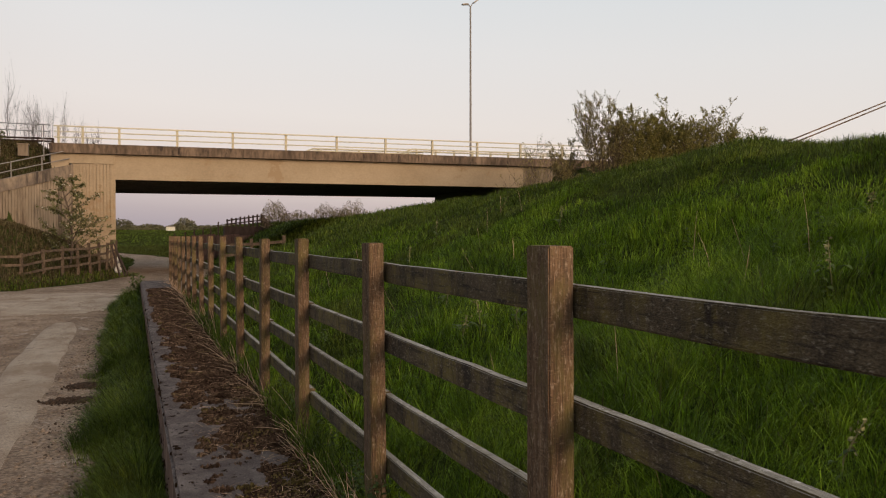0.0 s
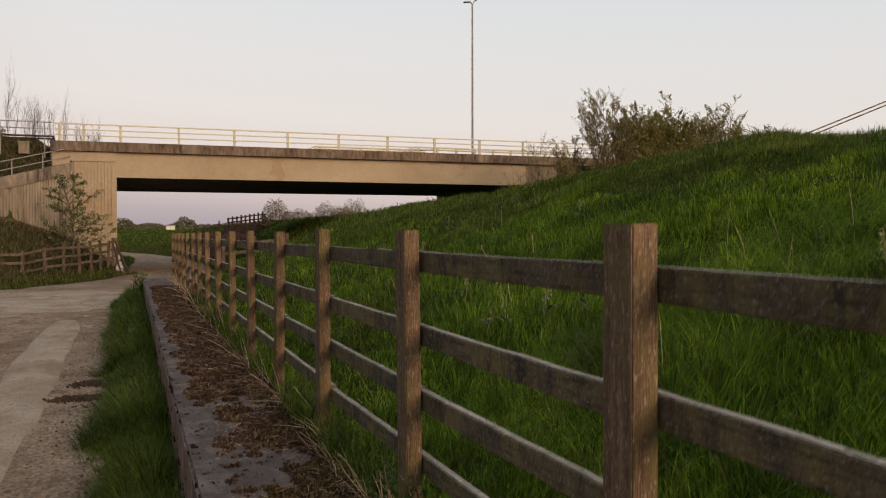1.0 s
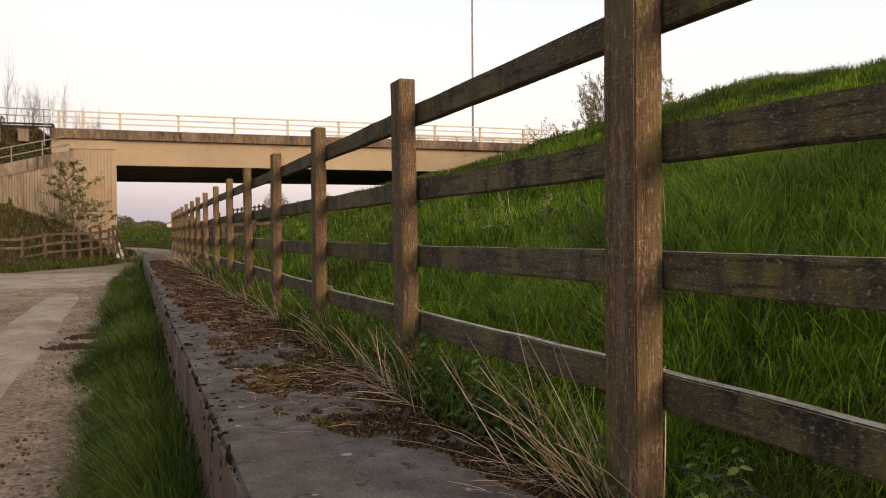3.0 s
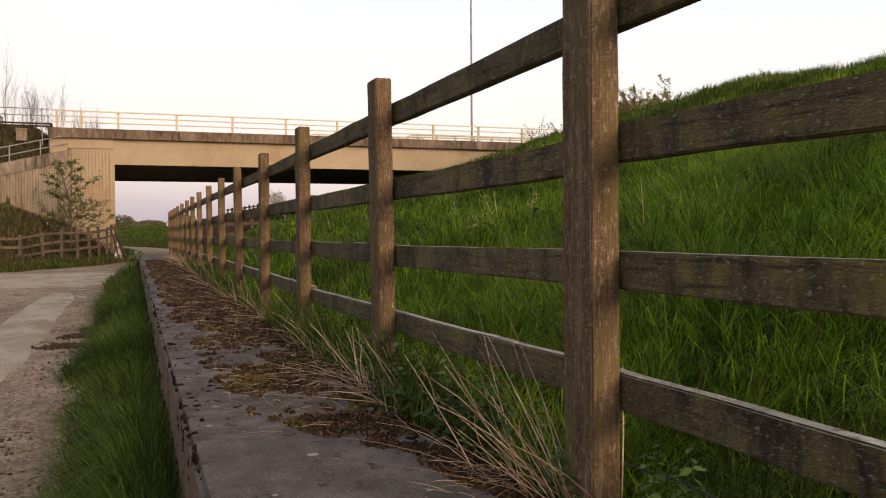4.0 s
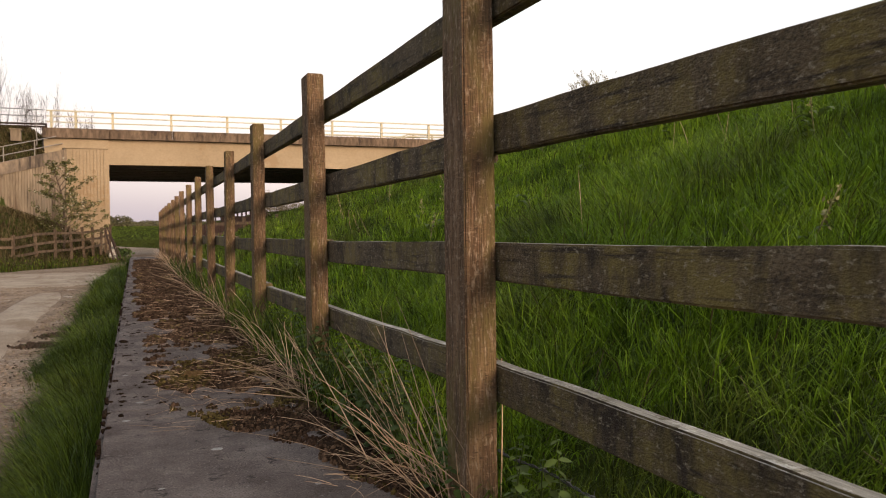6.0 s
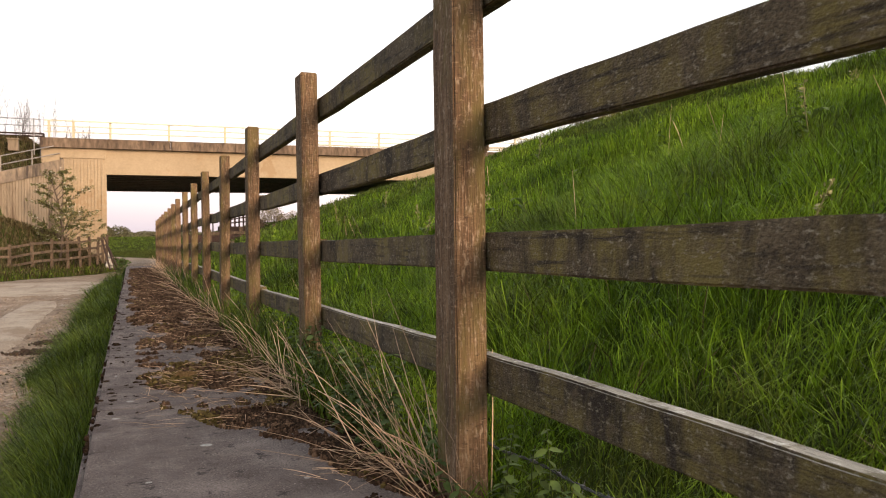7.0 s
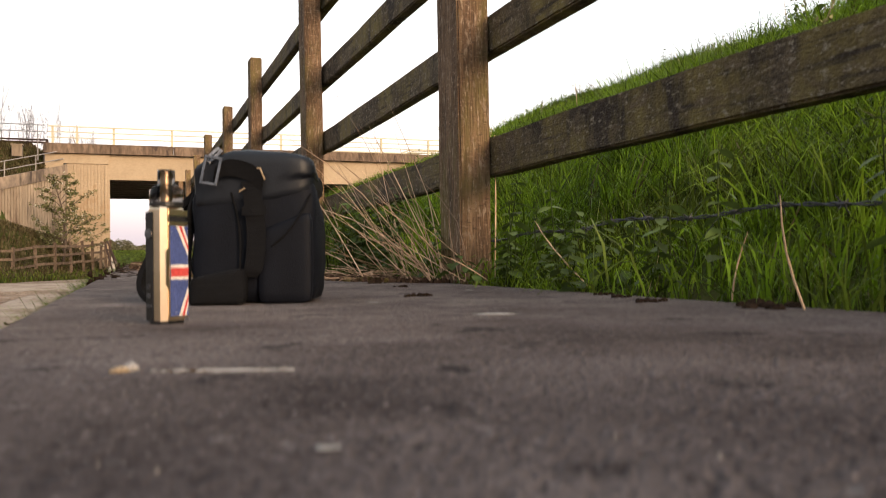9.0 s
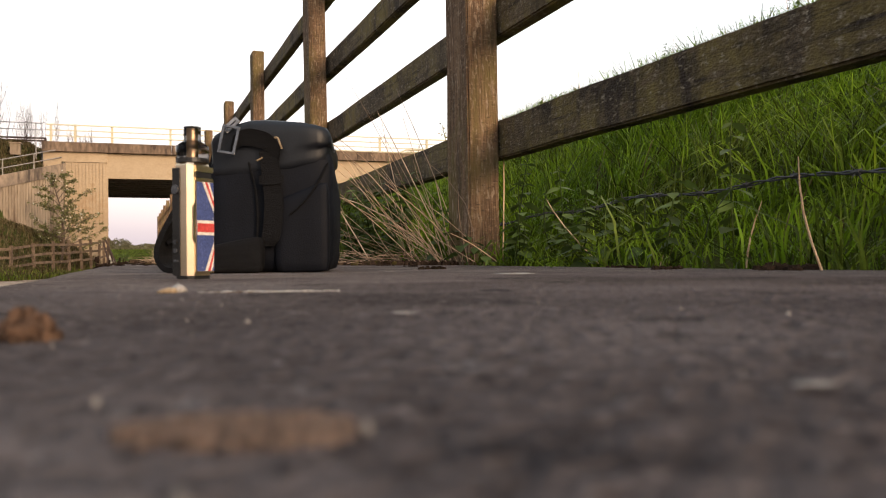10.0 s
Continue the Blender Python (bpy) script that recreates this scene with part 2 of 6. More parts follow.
M["fabric"] = material("black_fabric", [(0.0032, 0.0040, 0.0070), (0.0060, 0.0074, 0.0122)], 14, (1, 1, 1), 0.62, 0.10, 40, spec=0.14, grit=0.3)
M["coated"] = material("coated_black_fabric", [(0.0050, 0.0064, 0.0100), (0.0090, 0.0112, 0.0165)], 14, (1, 1, 1), 0.42, 0.06, 40, spec=0.32, grit=0.2)
M["webbing"] = material("webbing", [(0.004, 0.004, 0.005), (0.008, 0.008, 0.009)], 30, (1, 1, 6), 0.8, 0.4, 10, spec=0.15)
M["metalgrey"] = material("anodised_metal", [(0.10, 0.105, 0.12), (0.15, 0.155, 0.17)], 20, (1, 1, 1), 0.4, 0.0, 8, metal=0.8)
M["gold"] = material("champagne_metal", [(0.80, 0.62, 0.42), (0.86, 0.68, 0.48)], 30, (1, 1, 1), 0.30, 0.0, 10, metal=1.0, grit=0.03)
M["blackplastic"] = material("black_plastic", [(0.012, 0.012, 0.013), (0.02, 0.02, 0.021)], 30, (1, 1, 1), 0.35, 0.0)
M["flagblue"] = material("blue_leather", [(0.035, 0.055, 0.17), (0.06, 0.085, 0.23)], 90, (1, 1, 1), 0.6, 0.2, 8, [((0.35, 0.36, 0.42), 260, 0.0)])
M["flagred"] = material("red_leather", [(0.42, 0.04, 0.04), (0.55, 0.07, 0.06)], 90, (1, 1, 1), 0.6, 0.2, 8)
M["flagwhite"] = material("cream_leather", [(0.58, 0.55, 0.50), (0.70, 0.67, 0.62)], 90, (1, 1, 1), 0.6, 0.2, 8)
M["orange"] = material("tan_crumb", [(0.24, 0.17, 0.10), (0.36, 0.27, 0.17)], 60, (1, 1, 1), 0.7, 0.0)
M["chip"] = material("pale_stone_chip", [(0.22, 0.205, 0.19), (0.38, 0.36, 0.34)], 60, (1, 1, 1), 0.9, 0.1)
M["tan"] = material("tan_moss", [(0.12, 0.07, 0.03), (0.24, 0.15, 0.07)], 60, (1, 1, 1), 1.0, 0.8, 6, [((0.07, 0.04, 0.02), 90, 0.3)], spec=0.0)
M["wire"] = material("dark_wire", [(0.045, 0.047, 0.055), (0.10, 0.095, 0.095)], 60, (1, 1, 1), 0.6, 0.0, 6, metal=0.4)
M["rubble"] = material("broken_concrete", [(0.30, 0.28, 0.26), (0.46, 0.44, 0.41)], 6, (1, 1, 1), 0.95, 0.4)
M["stalk"] = material("dock_stalk", [(0.15, 0.15, 0.06), (0.27, 0.25, 0.12)], 12, (1, 1, 1), 0.8, 0.0, 6, island=0.3)
M["scrubleaf"] = material("scrub_twigs", [(0.13, 0.105, 0.062), (0.21, 0.17, 0.10)], 0.8, (1, 1, 1), 0.9, 0.0, 5, island=0.4)
M["dung"] = material("dry_dung", [(0.040, 0.026, 0.018), (0.085, 0.055, 0.036)], 14, (1, 1, 1), 1.0, 0.8, island=0.4)
M["clump"] = material("moss_clump_brown", [(0.055, 0.031, 0.021), (0.125, 0.075, 0.048)], 14, (1, 1, 1), 1.0, 0.8, island=0.5)
M["scrap"] = material("moss_scrap_brown", [(0.190, 0.136, 0.108), (0.330, 0.240, 0.195)], 90, (1, 1, 1), 1.0, 0.8, island=0.5)
M["water"] = material("puddle_water", [(0.05, 0.05, 0.05), (0.07, 0.07, 0.07)], 3, (1, 1, 1), 0.05, 0.03, spec=0.6)
M["dimleaf"] = material("far_hedge_leaf", [(0.085, 0.082, 0.045), (0.13, 0.125, 0.07)], 0.3, (1, 1, 1), 0.95, 0.0, 6, island=0.3)


def near_end_shade(m, tint, start, end):
    """Paints bluish shade into the base colour towards the wall's near end, edge ragged."""
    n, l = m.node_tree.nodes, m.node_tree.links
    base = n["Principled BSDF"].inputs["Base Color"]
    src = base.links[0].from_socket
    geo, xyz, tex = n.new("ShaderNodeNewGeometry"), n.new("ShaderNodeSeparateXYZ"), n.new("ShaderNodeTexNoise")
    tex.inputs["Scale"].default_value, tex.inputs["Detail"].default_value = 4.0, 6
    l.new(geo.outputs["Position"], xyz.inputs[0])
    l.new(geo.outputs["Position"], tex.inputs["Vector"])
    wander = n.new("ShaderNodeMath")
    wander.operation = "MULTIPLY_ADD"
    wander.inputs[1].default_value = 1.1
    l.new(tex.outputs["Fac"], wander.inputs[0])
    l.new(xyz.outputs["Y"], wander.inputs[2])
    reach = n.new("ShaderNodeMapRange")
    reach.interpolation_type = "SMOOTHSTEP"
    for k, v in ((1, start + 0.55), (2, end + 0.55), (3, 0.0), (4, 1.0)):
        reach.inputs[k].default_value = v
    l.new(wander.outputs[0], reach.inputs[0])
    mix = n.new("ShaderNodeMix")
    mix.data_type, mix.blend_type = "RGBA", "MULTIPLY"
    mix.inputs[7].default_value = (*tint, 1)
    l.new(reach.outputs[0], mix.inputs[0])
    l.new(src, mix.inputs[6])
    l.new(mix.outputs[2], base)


# coping darkens from y = -0.65 to -1.55: shade put into its colour
near_end_shade(M["coping"], (0.52, 0.535, 0.575), -0.65, -1.55)
M["grain"] = material("sand_grain", [(0.12, 0.11, 0.105), (0.20, 0.185, 0.175)], 60, (1, 1, 1), 0.9, 0.1)
smoke = bpy.data.materials.new("smoked_glass")
smoke.use_nodes = True
sb = smoke.node_tree.nodes["Principled BSDF"]
sb.inputs["Base Color"].default_value = (0.24, 0.215, 0.20, 1)
sb.inputs["Roughness"].default_value, sb.inputs["Transmission Weight"].default_value, sb.inputs["IOR"].default_value = 0.05, 1.0, 1.15
M["smoke"] = smoke


# ---- mesh helpers ----
def link(name, bm, mat, parent=None, label=""):
    me = bpy.data.meshes.new(name)
    bm.to_mesh(me)
    bm.free()
    me.materials.append(mat)
    ob = new(name, me)
    if parent is not None:
        ob.parent = parent
    if label:
        ob["label"] = label
    return ob


def part(name, bm, mat, parent, label=""):
    return link(name, bm, mat, parent, label)


def raw(name, verts, faces, mat, parent=None, smooth=False):
    me = bpy.data.meshes.new(name)
    me.from_pydata(verts, [], faces)
    if smooth:
        me.shade_smooth()
    me.materials.append(mat)
    ob = new(name, me)
    if parent is not None:
        ob.parent = parent
    return ob


def strips(name, verts, quads, mat, tris=None, parent=None):
    """A mesh from numpy arrays: (n, 3) corners, (m, 4) and (k, 3) faces."""
    me = bpy.data.meshes.new(name)
    q = np.asarray(quads, dtype=np.int32).reshape(-1, 4)
    t = np.asarray(tris if tris is not None else [], dtype=np.int32).reshape(-1, 3)
    loops = np.concatenate([q.ravel(), t.ravel()])
    starts = np.concatenate([np.arange(len(q)) * 4, len(q) * 4 + np.arange(len(t)) * 3])
    me.vertices.add(len(verts))
    me.vertices.foreach_set("co", np.asarray(verts, dtype=np.float32).ravel())
    me.loops.add(len(loops))
    me.loops.foreach_set("vertex_index", loops.astype(np.int32))
    me.polygons.add(len(starts))
    me.polygons.foreach_set("loop_start", starts.astype(np.int32))
    me.update(calc_edges=True)
    me.materials.append(mat)
    ob = new(name, me)
    if parent is not None:
        ob.parent = parent
    return ob


def box(bm, x0, x1, y0, y1, z0, z1, bevel=0.0, wob=0.0):
    vs = [bm.verts.new((x, y, z)) for x in (x0, x1) for y in (y0, y1) for z in (z0, z1)]
    fs = [bm.faces.new([vs[i] for i in f]) for f in ((0, 1, 3, 2), (4, 6, 7, 5), (0, 4, 5, 1), (2, 3, 7, 6), (0, 2, 6, 4), (1, 5, 7, 3))]
    if bevel:
        es = list({e for f in fs for e in f.edges})
        bmesh.ops.bevel(bm, geom=es, offset=bevel, segments=2, affect="EDGES", profile=0.6)
    return bm


def boxm(x0, x1, y0, y1, z0, z1, bevel=0.0):
    return box(bmesh.new(), x0, x1, y0, y1, z0, z1, bevel)


def tube(bm, pts, r, sides=6, r2=None):
    """A tube along points, tapering from r to r2."""
    r2 = r if r2 is None else r2
    pts = [Vector(p) for p in pts]
    rings = []
    for i, p in enumerate(pts):
        d = (pts[min(i + 1, len(pts) - 1)] - pts[max(i - 1, 0)]).normalized()
        a = d.cross(Vector((0, 0, 1)) if abs(d.z) < 0.9 else Vector((1, 0, 0))).normalized()
        b = d.cross(a)
        rr = r + (r2 - r) * i / max(1, len(pts) - 1)
        rings.append([bm.verts.new(p + rr * (math.cos(k * 2 * math.pi / sides) * a + math.sin(k * 2 * math.pi / sides) * b)) for k in range(sides)])
    for u, v in zip(rings, rings[1:]):
        for k in range(sides):
            bm.faces.new((u[k], u[(k + 1) % sides], v[(k + 1) % sides], v[k]))
    bm.faces.new(rings[0][::-1])
    bm.faces.new(rings[-1])
    return bm


_table = np.random.RandomState(7).rand(256, 256)


def vnoise(x, y):
    """Smooth value noise, 0 to 1, over arrays."""
    xi, yi = np.floor(x).astype(int), np.floor(y).astype(int)
    fx, fy = x - xi, y - yi
    fx, fy = fx * fx * (3 - 2 * fx), fy * fy * (3 - 2 * fy)
    g = lambda a, b: _table[a % 256, b % 256]
    return (g(xi, yi) * (1 - fx) + g(xi + 1, yi) * fx) * (1 - fy) + (g(xi, yi + 1) * (1 - fx) + g(xi + 1, yi + 1) * fx) * fy


def step(a, b, v):
    s = np.clip((v - a) / (b - a), 0, 1)
    return s * s * (3 - 2 * s)


# ---- the lie of the land ----
ROAD = -0.69
WING = ((-3.75, 41.4), (-9.5, 37.6))      # foot of the wing wall


def ground_z(x, y):
    x, y = np.asarray(x, float), np.asarray(y, float)
    z = ROAD + 0.03 * (vnoise(x * 0.7, y * 0.7) - 0.5) + 0.0 * x
    # far field rising to the hedges
    z = z + 3.5 * step(88, 215, y) * step(420, 230, y)
    # flood bank on the right of the fence
    toe = 0.05 + 4.5 * step(14, 44, y)
    tall = np.interp(y, [-20, 8, 15, 22, 45, 80, 200], [1.0, 0.98, 0.87, 0.86, 0.95, 1.04, 1.0])
    foot = np.where(y < 23.4, -0.02, ROAD * step(23.3, 24.5, y) - 0.02)
    rise = np.interp(x - toe, [0, 0.3, 0.9, 1.9, 2.9, 3.9, 4.9, 5.9, 6.9, 8.5], [0, 0.12, 0.44, 0.86, 1.30, 1.74, 2.12, 2.34, 2.38, 2.34])
    s = np.clip((x - toe) / 4.7, 0, 1)
    bank = foot * (1 - s) + rise * tall
    bank = bank + 0.16 * (vnoise(x * 0.8 + 9, y * 0.8) - 0.5) * np.clip(s * 3, 0, 1) + 0.06 * (vnoise(x * 2.3, y * 2.3 + 40) - 0.5) * np.clip(s * 6, 0, 1)
    bank = bank + step(3.2, 4.6, x) * (0.09 * np.exp(-((y - 6.1) / 1.1) ** 2) - 0.10 * step(3.5, 2.6, y))
    bank = bank - 3.2 * step(7.5 + toe + 12 * step(50, 60, y), 15 + toe + 12 * step(50, 60, y), x)
    z = np.where(x > toe - 0.1, np.maximum(bank, z), z)
    # road embankment right of the bridge
    emb = np.clip(5.45 - 0.2 * np.maximum(0, 39.5 - y) - 0.4 * np.maximum(0, 28 - y) - 0.5 * np.maximum(0, y - 55), -2, 6.2)
    side = 16.6 + 5.4 * step(33.5, 38, y)
    z = np.where(x > side, np.maximum(z, emb * step(0, 2.2, x - side) - 2 * (1 - step(0, 2.2, x - side))), z)
    # verge along the wall
    verge = step(-1.45, -1.15, x) * (x < -0.6) * (y < 23.6)
    z = z + 0.05 * verge
    # left bank up to the wing wall, and the embankment behind it
    d = np.minimum((x + 5.4) * -0.92 + (y - 29.5) * 0.385, y - 31.0)
    left = ROAD + np.clip(0.16 * d + 0.19 * d * np.abs(d), 0, 3.3)
    left = np.minimum(left, np.interp(-x, [2.6, 3.7, 6.4, 9.5], [0.2, 0.95, 1.9, 2.6]))
    wy = np.interp(-x, [3.75, 9.5, 40], [41.4, 37.6, 30.0])
    z = np.where((d > 0) & (y < 41.8) & (x < -1.0), np.maximum(z, ROAD + (left - ROAD) * step(-1.1, -2.6, x)), z)
    s = np.clip((-x - 3.75) / 5.75, 0, 3)
    roof = 5.4 + 0.55 * step(4.6, 5.6, -x)
    behind = np.clip(4.68 - 1.9 * s + 0.75 * np.maximum(0, y - wy - 0.3), -1, roof) - 0.6 * np.maximum(0, y - 55)
    z = np.where((x < -3.9) & (y > wy + 0.25), np.maximum(z, behind), z)
    return z


def build_ground():
    xs = np.concatenate([-np.geomspace(2500, 10, 26), np.arange(-9.75, -1.5, 0.35), np.arange(-1.5, 0.6, 0.12), np.arange(0.6, 12, 0.3), np.arange(12, 30, 0.8), np.geomspace(31, 2500, 24)])
    ys = np.concatenate([-np.geomspace(2500, 6, 22), np.arange(-5.5, 26, 0.3), np.arange(26, 60, 0.4), np.geomspace(60.5, 3000, 60)])
    gx, gy = np.meshgrid(xs, ys)
    gz = ground_z(gx, gy)
    nx, ny = len(xs), len(ys)
    idx = np.arange(nx * ny).reshape(ny, nx)
    quads = np.stack([idx[:-1, :-1], idx[:-1, 1:], idx[1:, 1:], idx[1:, :-1]], -1).reshape(-1, 4)
    ob = strips("ground", np.stack([gx, gy, gz], -1).reshape(-1, 3), quads, M["ground"])
    ob.data.shade_smooth()
    return tagged(ob, "green turf rising to a grassy flood bank and fields", "ground", kind="structure")


build_ground()


def sheet(name, rows, lift, mat, label, cat, across=14, wob=0.15):
    """A road sheet from rows of (y, x_left, x_right); its edges dip into the turf."""
    ys = np.arange(rows[0][0], rows[-1][0], 0.25)
    xl = np.interp(ys, [r[0] for r in rows], [r[1] for r in rows]) + wob * (vnoise(ys * 0.9, ys * 0 + 3) - 0.5) * 2
    xr = np.interp(ys, [r[0] for r in rows], [r[2] for r in rows]) + wob * (vnoise(ys * 0.9, ys * 0 + 13) - 0.5) * 2
    u = np.linspace(0, 1, across)
    gx = xl[:, None] + (xr - xl)[:, None] * u
    gy = np.repeat(ys[:, None], across, 1)
    gz = np.maximum(ground_z(gx, gy), ROAD) + lift + 0.012 * (vnoise(gx * 3, gy * 3) - 0.5)
    for k, f in ((0, 1.0), (1, 0.5), (2, 0.15)):
        gz[k] -= f * (lift - 0.03) * 1.3
        gz[-1 - k] -= f * (lift - 0.03) * 1.3
    gz[:, 0] -= lift + 0.05
    gz[:, -1] -= lift + 0.05
    idx = np.arange(gx.size).reshape(gx.shape)
    quads = np.stack([idx[:-1, :-1], idx[:-1, 1:], idx[1:, 1:], idx[1:, :-1]], -1).reshape(-1, 4)
    ob = strips(name, np.stack([gx, gy, gz], -1).reshape(-1, 3), quads, mat)
    ob.data.shade_smooth()
    return tagged(ob, label, cat, kind="structure")


sheet("road", [(-6, -6.5, -0.95), (8, -7.5, -0.95), (18, -9, -0.9), (22, -16, -0.85), (24.5, -16, -0.6), (29, -14, 1.2), (30.5, -5.4, 1.8), (36, -2.6, 2.6), (41, -1.5, 3.2), (55, -1.3, 3.6), (70, -0.9, 3.0), (85, -2.6, 0.8), (105, -8, -4.5)], 0.035, M["road"], "pale brown dirt track with loose grit and wheel wear", "track")
sheet("pavement", [(-6, -2.75, -1.85), (5, -2.78, -1.88), (12, -2.82, -1.93), (15.0, -2.8, -1.97), (16.8, -2.78, -2.02), (17.8, -2.7, -2.12), (18.6, -2.55, -2.32)], 0.062, M["slab"], "worn pale concrete wheel strip along the track", "paving", 8, 0.05)

sheet("pavement", [(20.2, -14.5, -1.1), (22.0, -15.6, -0.95), (24.6, -15.6, -0.7), (27.0, -15, 0.4), (28.8, -13.6, 1.0)], 0.046, M["slab"], "pale worn surface where the tracks cross", "paving", 22, 0.5)


def puddle(cx, cy, w, d):
    """A still sheet of water with a wandering rim, a hair above the track."""
    ring = [(cx + w * math.cos(a) * (1 + 0.25 * noise.noise(Vector((math.cos(a) * 1.5, math.sin(a) * 1.5, 2.0)))), cy + d * math.sin(a) * (1 + 0.3 * noise.noise(Vector((math.cos(a) * 1.5, math.sin(a) * 1.5, 7.0)))), ROAD + 0.058) for a in np.linspace(0, 6.283, 49)[:48]]
    o = raw("puddle", ring, [tuple(range(48))], M["water"])
    return tagged(o, "shallow muddy puddle in the dirt track", "puddle", kind="structure")


puddle(-3.45, 11.6, 0.5, 1.3)

# ---- retaining wall ----
WL, WR, WEND = -0.768, 0.02, 23.3


def build_wall():
    base = tagged(new("wall_low"), "low weathered grey concrete retaining wall with moss on top", "wall", kind="structure")
    joints = [-6.0, -2.6, 1.42, 4.7, 8.0, 11.4, 14.8, 16.9, 20.1, WEND]
    for a, b in zip(joints, joints[1:]):
        bm = boxm(WL, WR, a + 0.006, b - 0.006, -0.24, 0.0)
        bmesh.ops.subdivide_edges(bm, edges=[e for e in bm.edges if abs(e.verts[0].co.y - e.verts[1].co.y) > 0.5], cuts=24, use_grid_fill=True)
        es = [e for e in bm.edges if e.verts[0].co.z > -0.01 and e.verts[1].co.z > -0.01 and abs(e.verts[0].co.x - WL) < 0.001 and abs(e.verts[1].co.x - WL) < 0.001]
        bmesh.ops.bevel(bm, geom=es, offset=0.018, segments=3, affect="EDGES")
        for v in bm.verts:
            k = noise.noise(v.co * 5.0)
            v.co.x += 0.002 * k if v.co.x < WL + 0.03 else 0
            v.co.z += 0.002 * noise.noise(v.co * 2.3)
        o = part("coping_block", bm, M["coping"], base, "grey concrete coping with lichen specks")
        o.data.materials.append(M["wallface"])
        for p in o.data.polygons:
            p.material_index = 1 if p.normal.x < -0.8 else 0
    bm = boxm(WL + 0.012, WR, -6, WEND - 0.02, -1.1, -0.235)
    part("wall_body", bm, M["wallface"], base, "brown-stained concrete face")


build_wall()

# ---- post and rail fence ----
GAP, TOP = 1.65, 1.294
RAIL_TOPS = (1.193, 0.880, 0.602, 0.322)


def fence_post(width):
    bm = boxm(-width / 2, width / 2, 0.0, 0.125, -0.3, TOP)
    bmesh.ops.subdivide_edges(bm, edges=[e for e in bm.edges if abs(e.verts[0].co.z - e.verts[1].co.z) > 1], cuts=10)
    bmesh.ops.bevel(bm, geom=[e for e in bm.edges if e.calc_face_angle(0) > 0.5], offset=0.004, segments=2, affect="EDGES")
    for v in bm.verts:
        v.co.x += 0.003 * noise.noise(v.co * 6)
        v.co.y += 0.003 * noise.noise(v.co * 6 + Vector((9, 0, 0)))
    return bm


def rail_piece(length):
    bm = boxm(0.1065, 0.1435, -length / 2 + 0.003, length / 2 - 0.003, -0.0435, 0.0435)
    bmesh.ops.subdivide_edges(bm, edges=[e for e in bm.edges if abs(e.verts[0].co.y - e.verts[1].co.y) > 0.5], cuts=14)
    bmesh.ops.bevel(bm, geom=[e for e in bm.edges if e.calc_face_angle(0) > 0.5], offset=0.004, segments=2, affect="EDGES")
    for v in bm.verts:
        v.co.z += 0.005 * noise.noise(v.co * 3)
        v.co.x += 0.002 * noise.noise(v.co * 5)
    return bm


def build_fence():
    fence = tagged(new("fence"), "weathered brown timber post and rail fence with four rails", "fence")
    first = part("post", fence_post(0.075), M["post"], fence)
    slim = part("post", fence_post(0.070), M["post"], fence)
    railmesh = [part("rail", rail_piece(GAP * 2), M["rail"], fence), part("rail", rail_piece(GAP), M["rail"], fence)]
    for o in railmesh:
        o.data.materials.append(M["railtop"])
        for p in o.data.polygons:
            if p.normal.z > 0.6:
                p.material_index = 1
    rng = random.Random(4)
    # how each post stands: lean across and along the fence in degrees, shift along it, height over the common level
    stand = {0: (0.36, 0.3, 0.0, 0.0), 1: (0.6, 0.2, 0.0, -0.006), 2: (0.0, 0.0, 0.055, 0.009), 3: (-0.33, 0.0, 0.03, 0.003), 4: (0.53, 0.0, 0.0, 0.016), 5: (0.1, 0.0, 0.0, 0.018), 6: (0.2, 0.0, 0.0, 0.022), 7: (0.6, 0.0, 0.0, 0.017)}
    for k in range(-1, 15):
        o = first if k == -1 else (slim if k == 1 else new("post", (slim if k > 0 else first).data))
        o.parent = fence
        a, b, dy, dz = stand.get(k, (rng.uniform(-0.4, 0.4), rng.uniform(-0.3, 0.3), 0.0, 0.018 if k > 7 else 0.0))
        o.matrix_basis = pose(0.068, GAP * k + dy, dz, 0, 0, 0) @ pose(0, 0, 0, b, -a, 0)
    # the rails of the first bays: top at mid-length, slope in degrees
    hung = {(0, -1): (1.191, 0.1), (1, -1): (0.879, 0.9), (2, -1): (0.601, -0.25), (3, -1): (0.324, 0.2), (1, 0): (0.875, 0.0), (3, 0): (0.316, -0.45)}
    used = [False, False]
    for r, zt in enumerate(RAIL_TOPS):
        k = -1
        while k < 14:
            n = 1 if (r % 2 == 1 and k == -1) or k == 13 else 2
            src = railmesh[0 if n == 2 else 1]
            i = 0 if n == 2 else 1
            o = src if not used[i] else new("rail", src.data)
            used[i] = True
            o.parent = fence
            top, slope = hung.get((r, k), (zt + rng.uniform(-0.006, 0.006) + 0.0015 * max(0, min(k, 7)), rng.uniform(-0.12, 0.12)))
            o.matrix_basis = pose(0, GAP * (k + n / 2) + 0.0625, top - 0.0435, slope, 0, 0)
            k += n


build_fence()

# ---- road bridge ----
BY = 41.35                                  # near face of the deck, at its left end
BDIR = math.radians(-1.78)
RISE = 0.0006                               # the deck climbs slightly to the right


def bpt(u, v, w):
    """A place on the bridge: u along, v back from the near face, w height at u = 0."""
    c, s = math.cos(BDIR), math.sin(BDIR)
    return (-1.74 + u * c - v * s, BY + u * s + v * c, w + RISE * u)


